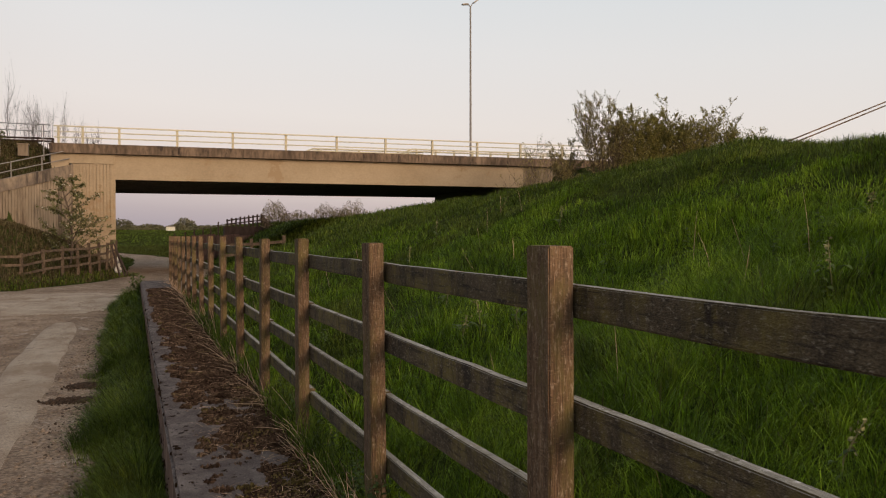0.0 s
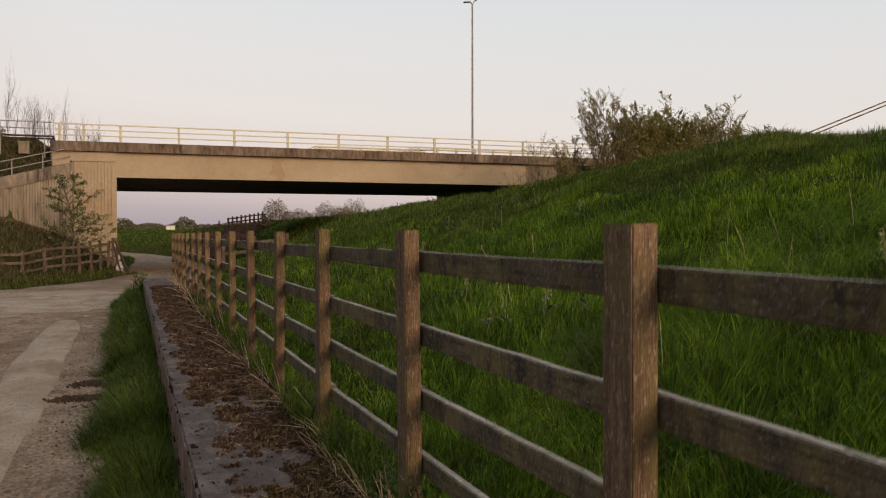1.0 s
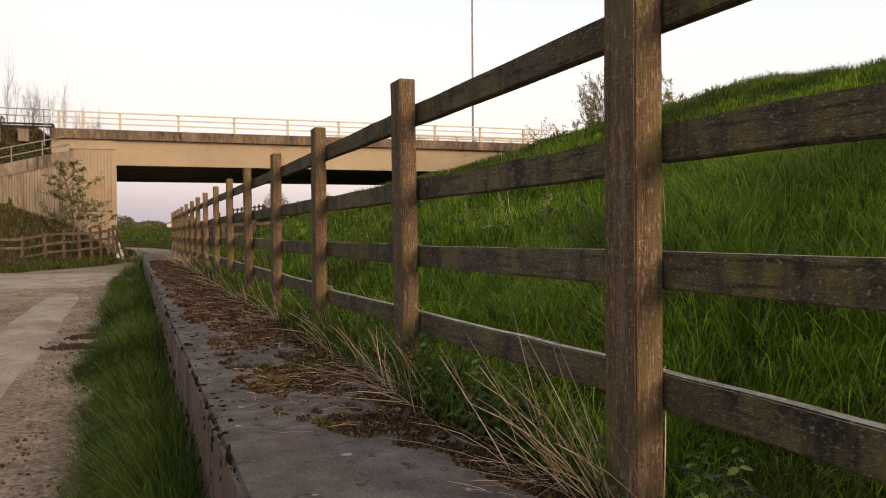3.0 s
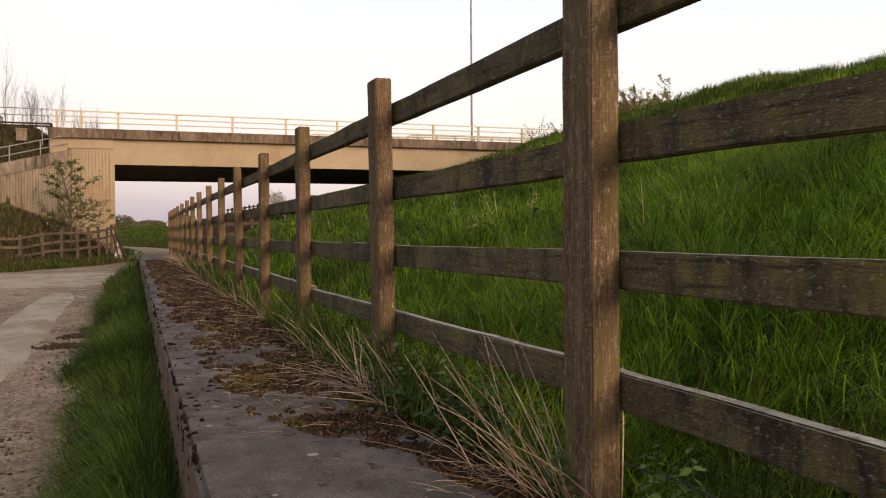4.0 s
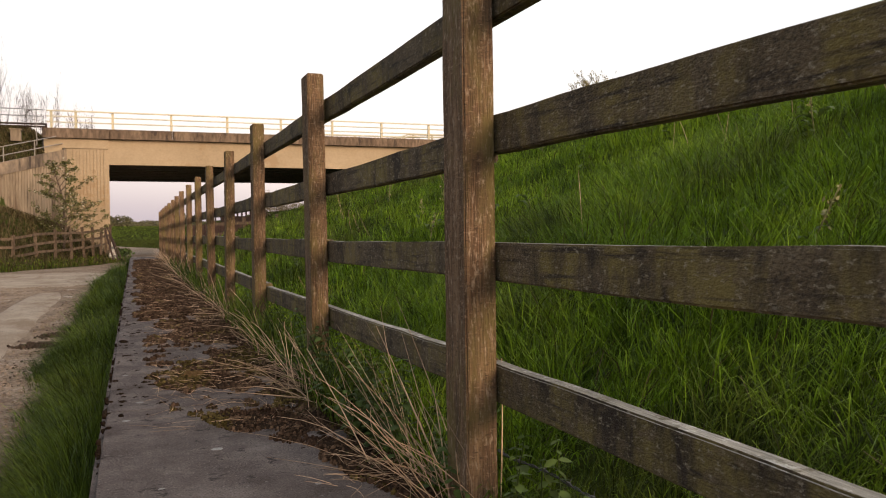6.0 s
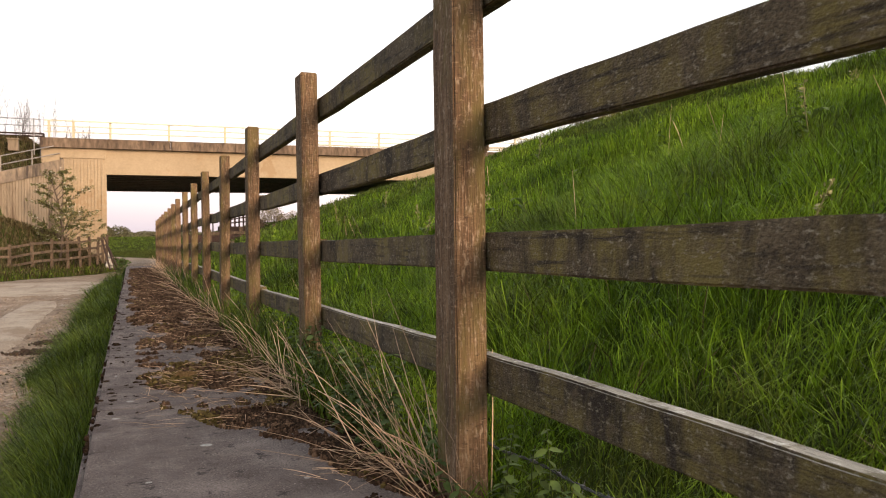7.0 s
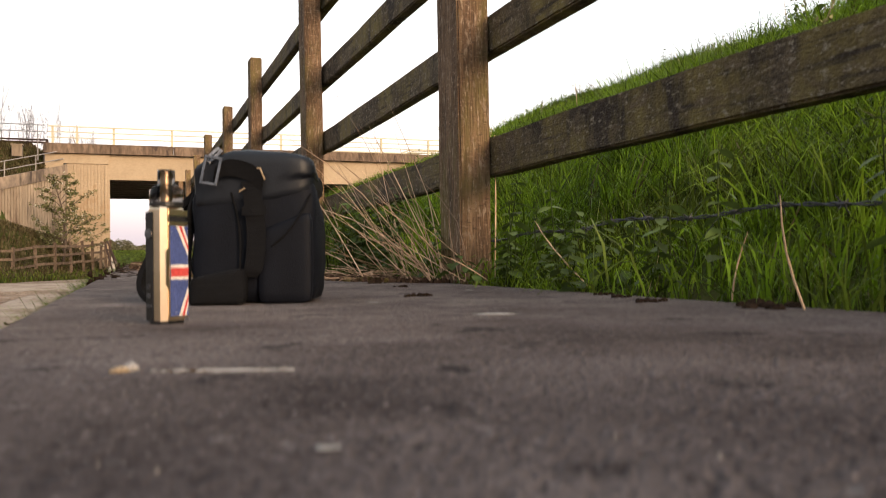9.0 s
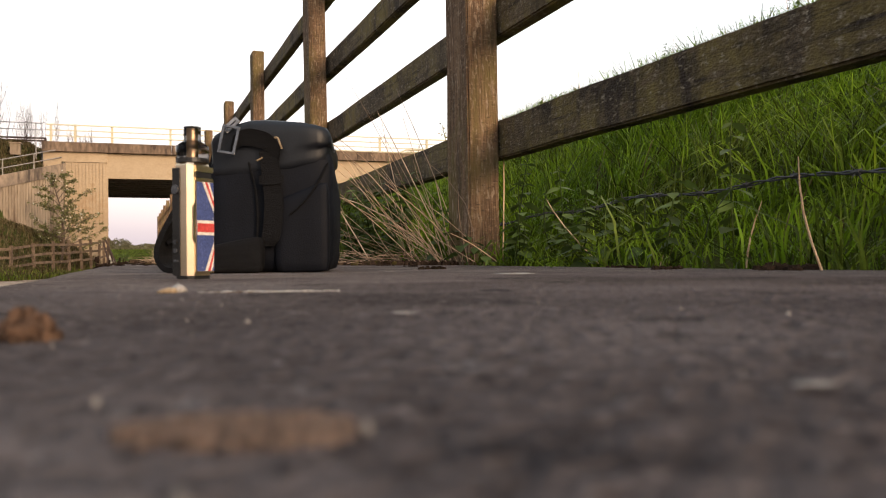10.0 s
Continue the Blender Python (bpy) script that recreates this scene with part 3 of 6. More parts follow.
def bbox(bm, u0, u1, v0, v1, w0, w1, skew=0.0):
    vs = [bm.verts.new(bpt(u - skew * v, v, w)) for u in (u0, u1) for v in (v0, v1) for w in (w0, w1)]
    for f in ((0, 1, 3, 2), (4, 6, 7, 5), (0, 4, 5, 1), (2, 3, 7, 6), (0, 2, 6, 4), (1, 5, 7, 3)):
        bm.faces.new([vs[i] for i in f])
    return bm


def build_bridge():
    br = tagged(new("bridge"), "cream concrete road bridge with brown edge beam and pale railings", "bridge")
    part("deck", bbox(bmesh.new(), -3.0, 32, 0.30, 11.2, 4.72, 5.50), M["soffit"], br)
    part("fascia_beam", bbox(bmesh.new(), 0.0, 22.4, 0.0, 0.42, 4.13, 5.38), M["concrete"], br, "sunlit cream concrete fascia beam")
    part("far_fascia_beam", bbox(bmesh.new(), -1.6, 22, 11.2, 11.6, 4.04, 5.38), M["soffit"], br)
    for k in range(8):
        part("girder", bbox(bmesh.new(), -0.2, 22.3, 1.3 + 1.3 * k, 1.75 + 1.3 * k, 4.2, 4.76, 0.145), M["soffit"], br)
    a = -2.95
    for b in (0.05, 3.0, 6.2, 9.4, 12.6, 15.8, 19.0, 22.4, 28, 33):
        part("edge_beam", bbox(bmesh.new(), a + 0.008, b - 0.008, -0.28, 0.5, 5.38, 5.85), M["edge"], br, "rust-stained concrete edge beam")
        a = b
    # abutments with vertical ribs
    part("abutment", bbox(bmesh.new(), -1.95, 0.0, -0.02, 11.4, -1.2, 5.37, 0.145), M["concrete"], br)
    part("abutment_cap", bbox(bmesh.new(), -2.1, -0.03, -0.09, 0.3, 4.90, 5.375), M["concrete"], br)
    for k in range(11):
        u = -1.78 + 0.155 * k
        part("rib", bbox(bmesh.new(), u, u + 0.085, -0.075, -0.018, -0.9, 4.88), M["concrete"], br)
    part("abutment_cheek", bbox(bmesh.new(), -2.9, -2.1, -0.06, 2.0, 3.6, 5.375), M["concrete"], br)
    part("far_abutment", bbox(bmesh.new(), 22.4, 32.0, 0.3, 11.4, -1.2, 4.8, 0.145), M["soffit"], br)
    part("wing_panel", bbox(bmesh.new(), 22.42, 27.5, 0.02, 0.6, 1.0, 5.37), M["wing"], br)
    return br


build_bridge()


def build_railing():
    rl = tagged(new("railing"), "cream painted steel parapet railing with three rails", "railing")
    for k in range(-2, 11):
        u = 0.20 + 2.7475 * k if k > -1 else (-1.47 if k == -1 else -2.55)
        part("baluster", bbox(bmesh.new(), u - 0.055, u + 0.055, -0.1, 0.02, 5.85, 6.72), M["cream"], rl)
    for w, h in ((6.66, 0.06), (6.395, 0.05), (6.12, 0.05)):
        part("rail", bbox(bmesh.new(), -2.75, 28.7, -0.17, -0.1, w, w + h), M["cream"], rl)
    return rl


build_railing()


def barrier(name, u0, u1, v, wtop, mat, label, gap=1.6, drop=0.0):
    b = tagged(new(name), label, "barrier")
    pts = [bpt(u0, v, wtop - 0.35), bpt(u0 + 0.9, v, wtop), bpt(u1, v, wtop - drop)]
    for dz in (0.0, -0.13):
        bm = bmesh.new()
        ring = []
        for p in pts:
            ring.append([bm.verts.new((p[0], p[1] + a, p[2] + c + dz)) for a, c in ((-0.02, -0.045), (-0.06, -0.02), (-0.06, 0.02), (-0.02, 0.045), (0.0, 0.045), (0.0, -0.045))])
        for r, s in zip(ring, ring[1:]):
            for k in range(6):
                bm.faces.new((r[k], r[(k + 1) % 6], s[(k + 1) % 6], s[k]))
        part("beam", bm, mat, b)
    u = u0 + 1.2
    while u < u1:
        part("stanchion", bbox(bmesh.new(), u - 0.06, u + 0.06, v + 0.01, v + 0.1, 5.55, wtop - 0.02), mat, b)
        u += gap
    return b


barrier("crash_barrier", 9.6, 17.2, 3.2, 6.36, M["cream"], "pale steel crash barrier along the carriageway", 2.4, 0.0)
barrier("crash_barrier", 15.4, 27.0, 2.6, 6.46, M["cream"], "pale steel crash barrier with close posts", 1.2, 0.0)
barrier("crash_barrier", -9.0, -2.95, 1.6, 6.24, M["darkwood"], "dark weathered steel barrier on the approach", 2.4, 0.0)


def approach_rail():
    r = tagged(new("approach_railing"), "thin grey steel railing on the bridge approach", "railing")
    for k in range(6):
        u = -3.2 - 1.9 * k
        part("stanchion", tube(bmesh.new(), [bpt(u, -0.1, 5.0), bpt(u, -0.1, 6.76)], 0.03), M["greysteel"], r)
    for w in (6.74, 6.42):
        part("rail", tube(bmesh.new(), [bpt(-2.9, -0.1, w - 0.02), bpt(-13, -0.1, w + 0.05)], 0.025), M["greysteel"], r)


approach_rail()


def wing_wall():
    w = tagged(new("wall_wing"), "ribbed concrete wing wall with stained coping", "wall", kind="structure")
    (x0, y0), (x1, y1) = WING
    n = Vector((y1 - y0, -(x1 - x0), 0)).normalized()
    if n.y > 0:
        n = -n

    def slab(s0, s1, depth, out, z0, top, thick):
        bm = bmesh.new()
        vs = []
        for s in (s0, s1):
            p = Vector((x0 + (x1 - x0) * s, y0 + (y1 - y0) * s, 0))
            for o in (out, out - thick):
                q = p + n * o
                for z in (z0, top(s)):
                    vs.append(bm.verts.new((q.x, q.y, z)))
        for f in ((0, 1, 3, 2), (4, 6, 7, 5), (0, 4, 5, 1), (2, 3, 7, 6), (0, 2, 6, 4), (1, 5, 7, 3)):
            bm.faces.new([vs[i] for i in f])
        return bm

    top = lambda s: 4.80 - 1.9 * s
    part("panel", slab(-0.01, 1, 0, 0.0, -1.0, top, 0.5), M["wing"], w)
    k = 0
    while k < 52:
        s = 0.004 + k / 52
        bm = slab(s, s + 0.0125, 0, 0.025, -0.5, lambda q: top(q) - 0.55, 0.025)
        part("rib", bm, M["wing"], w)
        k += 1
    bm = slab(-0.012, 1, 0, 0.07, 0, top, 0.62)
    for v in bm.verts:
        if v.co.z < 0.5:
            s = (Vector((v.co.x, v.co.y)) - Vector((x0, y0))).length / (Vector((x1, y1)) - Vector((x0, y0))).length
            v.co.z = top(min(s, 1)) - 0.5
        else:
            v.co.z += 0.03
    part("coping", bm, M["wingcap"], w, "dark weather-stained concrete coping")
    # handrail on the wing wall
    h = tagged(new("handrail"), "thin galvanised handrail on the wing wall", "handrail")
    at = lambda q, dz: Vector((x0 + (x1 - x0) * q, y0 + (y1 - y0) * q - 0.02, top(q) + dz))
    for q in (0.0, 0.21, 0.42, 0.63, 0.84):
        part("stanchion", tube(bmesh.new(), [at(q, -0.12), at(q, 0.74)], 0.028, 8), M["greysteel"], h)
    # both rails are one bent pipe, turned back on itself at the bridge end
    loop = [at(0.95, 0.74), at(0.5, 0.74), at(0.0, 0.74), at(-0.03, 0.72), at(-0.045, 0.66), at(-0.047, 0.53), at(-0.045, 0.42), at(-0.03, 0.36), at(0.0, 0.34), at(0.5, 0.34), at(0.95, 0.34)]
    part("rail", tube(bmesh.new(), loop, 0.026, 8), M["greysteel"], h)


wing_wall()


def lamp_post():
    x, y = bpt(23.2, 10.6, 0)[:2]
    lp = tagged(new("street_lamp"), "tall grey steel twin-arm street lamp on the bridge", "street lamp")
    part("column", tube(bmesh.new(), [(x, y, 5.4), (x, y, 7.2), (x, y, 17.75)], 0.11, 8, 0.06), M["greysteel"], lp)
    for sgn, rise in ((-1, 0.0), (1, 0.22)):
        part("arm", tube(bmesh.new(), [(x, y, 17.7), (x + sgn * 0.12, y, 17.86 + 0.3 * rise), (x + sgn * 0.26, y, 17.86 + rise)], 0.035), M["greysteel"], lp)
        lantern = part("lantern", boxm(-0.24, 0.24, -0.13, 0.13, -0.05, 0.05, 0.03), M["greysteel"], lp)
        lantern.matrix_basis = pose(x + sgn * 0.42, y, 17.86 + 1.4 * rise, 0, -38 if sgn > 0 else -8, 0)


lamp_post()


# ---- trees and bushes ----
def shrub(name, base, height, spread, stems, leafmat, leaves, label, seed, leaf=0.05, droop=0.0, twigs=4, bare=False, blossom=0, cat="bush", thick=0.02, low=0.15, splay=1.0):
    """Many stems that fork into twigs, with small leaves along the twigs."""
    rng = np.random.RandomState(seed)
    t = tagged(new(name), label, cat)
    bm = bmesh.new()
    tips = []
    b = Vector(base)
    for _ in range(stems):
        a = rng.rand() * 6.283
        r = spread * math.sqrt(rng.rand())
        h = height * (0.55 + 0.45 * rng.rand()) * (1 - 0.35 * (r / max(spread, 0.01)) ** 2)
        end = b + Vector((r * math.cos(a), r * math.sin(a), h))
        mid = b + Vector((r * 0.3 * math.cos(a), r * 0.3 * math.sin(a), h * 0.5)) + Vector(rng.randn(3) * 0.05 * height)
        tube(bm, [b + Vector((rng.randn() * 0.1, rng.randn() * 0.1, -0.15)), mid, end], thick, 4, thick * 0.25)
        for _ in range(twigs):
            f = low + (0.95 - low) * rng.rand()
            p = mid.lerp(end, (f - 0.4) / 0.6) if f > 0.4 else b.lerp(mid, f / 0.4)
            q = p + Vector((rng.randn() * 0.16 * splay, rng.randn() * 0.16 * splay, abs(rng.randn()) * 0.16 + 0.08 - droop)) * height * 0.6
            tube(bm, [p, (p + q) / 2 + Vector(rng.randn(3) * 0.02 * height), q], thick * 0.4, 3, thick * 0.15)
            tips.append((p, q))
        tips.append((mid, end))
    part("branch", bm, M["bark"] if leaves else leafmat, t)
    if leaves:
        k = rng.randint(0, len(tips), leaves)
        f = 0.15 + 0.9 * rng.rand(leaves)
        P = np.array([tips[i][0] for i in k])
        Q = np.array([tips[i][1] for i in k])
        c = P + (Q - P) * f[:, None] + rng.randn(leaves, 3) * leaf * 1.1
        part_leaves(t, "foliage", c, leaf, leafmat, rng)
        if blossom:
            part_leaves(t, "blossom", c[rng.randint(0, leaves, blossom)] + rng.randn(blossom, 3) * 0.03, leaf * 0.8, M["blossom"], rng)
    return t


def part_leaves(parent, name, c, size, mat, rng):
    n = len(c)
    d = rng.randn(n, 3)
    d[:, 2] = np.abs(d[:, 2]) * 0.7
    d /= np.linalg.norm(d, axis=1)[:, None]
    s = np.cross(d, rng.randn(n, 3))
    s /= np.linalg.norm(s, axis=1)[:, None]
    ln = size * (0.6 + 0.8 * rng.rand(n))[:, None]
    v = np.stack([c - d * ln * 0.5, c + s * ln * 0.3, c + d * ln * 0.6, c - s * ln * 0.3], 1).reshape(-1, 3)
    return strips(name, v, np.arange(4 * n).reshape(-1, 4), mat, parent=parent)


def gz(x, y):
    return float(ground_z(np.array([x]), np.array([y]))[0])


def thicket(name, base, w, d, h, mat, n, leaf, label, seed, cat="bush"):
    """A dense bush: stems from the ground and leaves through a lumpy dome."""
    rng = np.random.RandomState(seed)
    t = tagged(new(name), label, cat)
    b = Vector(base)
    bm = bmesh.new()
    for _ in range(14):
        a, r = rng.rand() * 6.283, math.sqrt(rng.rand())
        top = b + Vector((w * r * math.cos(a), d * r * math.sin(a), h * (0.75 + 0.35 * rng.rand()) * (1 - 0.5 * r * r)))
        tube(bm, [b + Vector((w * r * 0.5 * math.cos(a), 0, -0.3)), (b + top) / 2 + Vector(rng.randn(3) * 0.05 * h), top], 0.02 * h, 3, 0.004 * h)
    part("branch", bm, M["bark"], t)
    a = rng.rand(n) * 6.283
    r = rng.rand(n) ** 0.5
    lump = 0.72 + 0.5 * vnoise(a * 1.6 + seed, a * 0 + seed)
    z = rng.rand(n) ** 0.75 * h * np.sqrt(np.clip(1.02 - r * r, 0, 1)) * (0.75 + 0.4 * vnoise(np.cos(a) * 3 * r + seed, np.sin(a) * 3 * r))
    c = np.stack([b.x + w * r * np.cos(a) * lump, b.y + d * r * np.sin(a) * lump, b.z + z], 1)
    part_leaves(t, "foliage", c, leaf, mat, rng)
    return t



def willow(base, height, reach, stems, boughs, leaves, leafmat, label, seed, slim=0.5, tilt=0.0):
    """Ascending stems that fork twice; narrow leaves stand close along the outer twigs, in tufts with gaps between."""
    rng = np.random.RandomState(seed)
    t = tagged(new("willow_bush"), label, "bush")
    b = Vector(base)
    bm = bmesh.new()
    twigs = []
    for k in range(stems):
        a = 6.283 * (k + rng.rand() * 0.8) / stems
        r = reach * (0.25 + 0.75 * rng.rand())
        h = height * (0.62 + 0.38 * rng.rand()) * (1 - 0.32 * (r / reach) ** 2)
        end = b + Vector((r * math.cos(a) + tilt * h, 0.6 * r * math.sin(a), h))
        mid = b + (end - b) * 0.5 + Vector((0.08 * r * math.cos(a), 0, 0.03 * h)) + Vector(rng.randn(3) * 0.03 * height)
        foot = b + Vector((0.3 * r * math.cos(a) + 0.15 * rng.randn(), 0.15 * rng.randn(), -0.25))
        tube(bm, [foot, mid, end], 0.022, 5, 0.004)
        for _ in range(boughs):
            f = 0.1 + 0.87 * rng.rand()
            p = foot.lerp(mid, f * 2) if f < 0.5 else mid.lerp(end, f * 2 - 1)
            a2 = a + rng.randn() * 1.1
            l = height * (0.10 + 0.17 * rng.rand()) * (1.15 - 0.5 * f)
            q = p + Vector((math.cos(a2) * slim, 0.7 * math.sin(a2) * slim, 0.75 + 0.3 * rng.rand())) * l
            tube(bm, [p, (p + q) / 2 + Vector(rng.randn(3) * 0.04), q], 0.008, 3, 0.003)
            for _ in range(3):
                g = 0.25 + 0.7 * rng.rand()
                p2 = p.lerp(q, g)
                q2 = p2 + (q - p).normalized().lerp(Vector(rng.randn(3)), 0.28) * l * (0.35 + 0.4 * rng.rand())
                tube(bm, [p2, q2], 0.004, 3, 0.002)
                twigs.append((p2, q2))
            twigs.append((p, q))
        twigs.append((mid, end))
    part("branch", bm, M["bark"], t)
    w = rng.rand(len(twigs)) ** 1.5 + 0.08
    leaves = int(leaves * 1.9)
    k = rng.choice(len(twigs), leaves, p=w / w.sum())
    P, Q = np.array([twigs[i][0] for i in k]), np.array([twigs[i][1] for i in k])
    c = P + (Q - P) * (0.2 + 0.85 * rng.rand(leaves))[:, None] + 0.025 * rng.randn(leaves, 3)
    d = (Q - P) / np.linalg.norm(Q - P, axis=1)[:, None] + 0.45 * rng.randn(leaves, 3)
    d /= np.linalg.norm(d, axis=1)[:, None]
    sd = np.cross(d, rng.randn(leaves, 3))
    sd /= np.linalg.norm(sd, axis=1)[:, None]
    ln = (0.055 + 0.05 * rng.rand(leaves))[:, None]
    v = np.stack([c, c + d * ln * 0.5 + sd * ln * 0.16, c + d * ln, c + d * ln * 0.5 - sd * ln * 0.16], 1).reshape(-1, 3)
    strips("foliage", v, np.arange(4 * leaves).reshape(-1, 4), leafmat, parent=t)
    return t


# willow scrub at the right end of the bridge
for (x, y, top, reach, nst, nb, lv, mt, slim, tilt, seed, lb) in (
        (19.7, 30.5, 8.5, 1.9, 17, 15, 8200, "budleaf", 0.6, -0.06, 3, "airy willow bush in early leaf with open twigs"),
        (20.7, 30.8, 7.2, 1.1, 9, 12, 3600, "budleaf", 0.55, 0.0, 14, "slim willow bush with sparse spring leaves"),
        (21.8, 30.5, 7.75, 1.8, 20, 17, 19000, "willowleaf", 0.9, 0.0, 4, "dense olive willow bush in spring leaf"),
        (23.6, 30.3, 7.85, 1.9, 20, 17, 19000, "willowleaf", 0.9, 0.0, 15, "dense rounded olive willow bush in spring leaf"),
        (26.0, 30.2, 7.8, 1.7, 16, 15, 9500, "willowleaf", 0.75, 0.0, 5, "loose olive willow bush with upright tips"),
        (27.7, 30.0, 7.1, 1.8, 14, 13, 6500, "willowleaf", 0.75, 0.05, 6, "low spreading willow bush at the bank top"),
        (17.1, 31.0, 6.35, 1.2, 13, 12, 3600, "budleaf", 0.55, -0.06, 7, "small twiggy willow bush against the bridge"),
        (18.3, 31.6, 5.8, 1.1, 12, 11, 3600, "budleaf", 0.65, 0.0, 8, "low budding willow scrub against the bridge"),
        (16.2, 32.2, 4.9, 1.1, 10, 9, 1300, "budleaf", 0.8, -0.1, 9, "nearly leafless willow scrub beside the abutment")):
    z = gz(x, y)
    bush = willow((x, y, z), top - z, reach, nst, nb, lv, M[mt], lb, seed, slim, tilt)
    if mt == "willowleaf":
        rng_h = np.random.RandomState(seed + 200)
        n = lv // 2
        a, r, u = rng_h.rand(n) * 6.283, rng_h.rand(n) ** 0.5, rng_h.rand(n)
        c = np.stack([x + 0.85 * reach * r * np.cos(a), y + 0.5 * reach * r * np.sin(a), z + (top - z) * (0.12 + 0.74 * u * np.sqrt(1.02 - r * r) * (0.75 + 0.4 * vnoise(a * 2 + seed, u * 0)))], 1)
        part_leaves(bush, "foliage", c, 0.070, M[mt], rng_h)
# bare saplings behind the approach
for i, (x, y, top) in enumerate(((-6.6, 43.5, 9.7), (-5.9, 44.0, 8.4), (-5.3, 43.2, 9.0), (-4.9, 44.2, 8.5), (-4.2, 43.6, 8.5), (-3.6, 43.0, 7.7), (-2.7, 43.6, 7.5), (-5.6, 43.0, 8.6), (-3.1, 44.0, 7.6))):
    z = 5.3
    shrub("sapling", (x, y, z), top - z, 0.4, 9, M["darkwood"], 0, "leafless sapling on the road embankment", 40 + i, 0.05, -0.07, 10, thick=0.009, cat="sapling", splay=0.6)


def hawthorn(x, y, height, label, seed):
    """A slender trunk with boughs that spread and rise in layers, leafy towards their ends."""
    rng = np.random.RandomState(seed)
    t = tagged(new("hawthorn"), label, "tree")
    b = Vector((x, y, gz(x, y) - 0.2))
    lead = [b, b + Vector((0.12, 0, height * 0.3)), b + Vector((0.02, 0.1, height * 0.62)), b + Vector((-0.45, 0.1, height))]
    part("trunk", tube(bmesh.new(), lead, 0.06, 7, 0.012), M["bark"], t)
    spine = curve_line(lead, 40)
    C = []
    tw = bmesh.new()
    for k in range(30):
        f = 0.14 + 0.80 * (k / 30) ** 1.2
        p = spine[int(f * (len(spine) - 1))]
        a = k * 2.4 + rng.randn() * 0.4
        l = (1.95 - 1.35 * f) * (0.6 + 0.55 * rng.rand())
        d = Vector((math.cos(a), 0.8 * math.sin(a), 0.42 + 0.45 * rng.rand()))
        q = p + d * l
        m = p + d * l * 0.5 + Vector((0, 0, 0.05 + 0.06 * rng.randn()))
        part("bough", tube(bmesh.new(), [p, m, q], 0.02, 5, 0.005), M["bark"], t)
        for _ in range(9):
            g = 0.25 + 0.75 * rng.rand()
            s0 = p.lerp(m, g * 2) if g < 0.5 else m.lerp(q, g * 2 - 1)
            e0 = s0 + Vector((0.7 * d.x + 0.6 * rng.randn(), 0.7 * d.y + 0.6 * rng.randn(), 0.25 + 0.3 * rng.randn())) * 0.26
            tube(tw, [s0, e0], 0.006, 3, 0.002)
            for _ in range(21):
                C.append(np.array(s0.lerp(e0, 0.2 + 0.95 * rng.rand())) + 0.045 * rng.randn(3))
    tagged(part("twigs", tw, M["bark"], t), kind="stuff")
    C = np.array(C)
    part_leaves(t, "foliage", C, 0.078, M["hawleaf"], rng)
    part_leaves(t, "blossom", C[rng.randint(0, len(C), 480)] + 0.03 * rng.randn(480, 3), 0.05, M["blossom"], rng)


def curve_line(pts, n):
    """Points at even steps along a bent line."""
    out = []
    for a, c in zip(pts, pts[1:]):
        out += [a.lerp(c, i / n) for i in range(n)]
    return out + [pts[-1]]


hawthorn(-3.6, 37.6, 4.0 - gz(-3.6, 37.6) + 0.2, "young hawthorn in leaf with white blossom by the wing wall", 21)
shrub("embankment_bush", (-7.2, 42.5, 5.2), 1.6, 0.6, 20, M["hawleaf"], 600, "dark evergreen bush on the embankment", 24, 0.09, 0, 5)

# hedges and bushes past the bridge
rs = np.random.RandomState(11)


for k in range(26):
    x = -34 + 3.1 * k + rs.randn() * 1.2
    y = 206 + rs.randn() * 5
    thicket("hedge_bush", (x, y, gz(x, y) - 0.3), 3.4, 2.5, 1.2 + 0.9 * rs.rand() + (1.6 if k in (9, 10, 15) else 0), M["dimleaf"], 1500, 0.42, "distant grey-green hedge bush on the field edge", 60 + k)
for k, (px, py, h, w) in enumerate(((10.9, 70, 2.1, 1.3), (13.0, 70.5, 1.3, 1.7), (15.6, 70, 1.9, 1.7), (18.0, 69.5, 2.3, 1.5), (16.8, 68.5, 1.5, 1.3), (20.2, 70, 1.0, 1.6), (22.4, 71, 1.2, 1.3), (24.1, 70, 2.0, 0.9), (25.6, 68, 1.1, 1.3), (27.6, 66, 1.0, 1.2), (30.0, 64, 1.6, 1.3))):
    thicket("scrub_bush", (px, py, gz(px, py)), w, 1.3, h, M["scrubleaf"], 2600, 0.10, "pale budding scrub bush past the bridge", 90 + k)

shed = tagged(new("shed"), "small white shed far out in the field", "shed")
part("walls", boxm(6.2, 8.1, 190, 193, gz(7, 190) - 0.3, gz(7, 190) + 0.9), M["blossom"], shed)
part("roof", boxm(6.1, 8.2, 189.8, 193.2, gz(7, 190) + 0.9, gz(7, 190) + 1.05), M["greysteel"], shed)


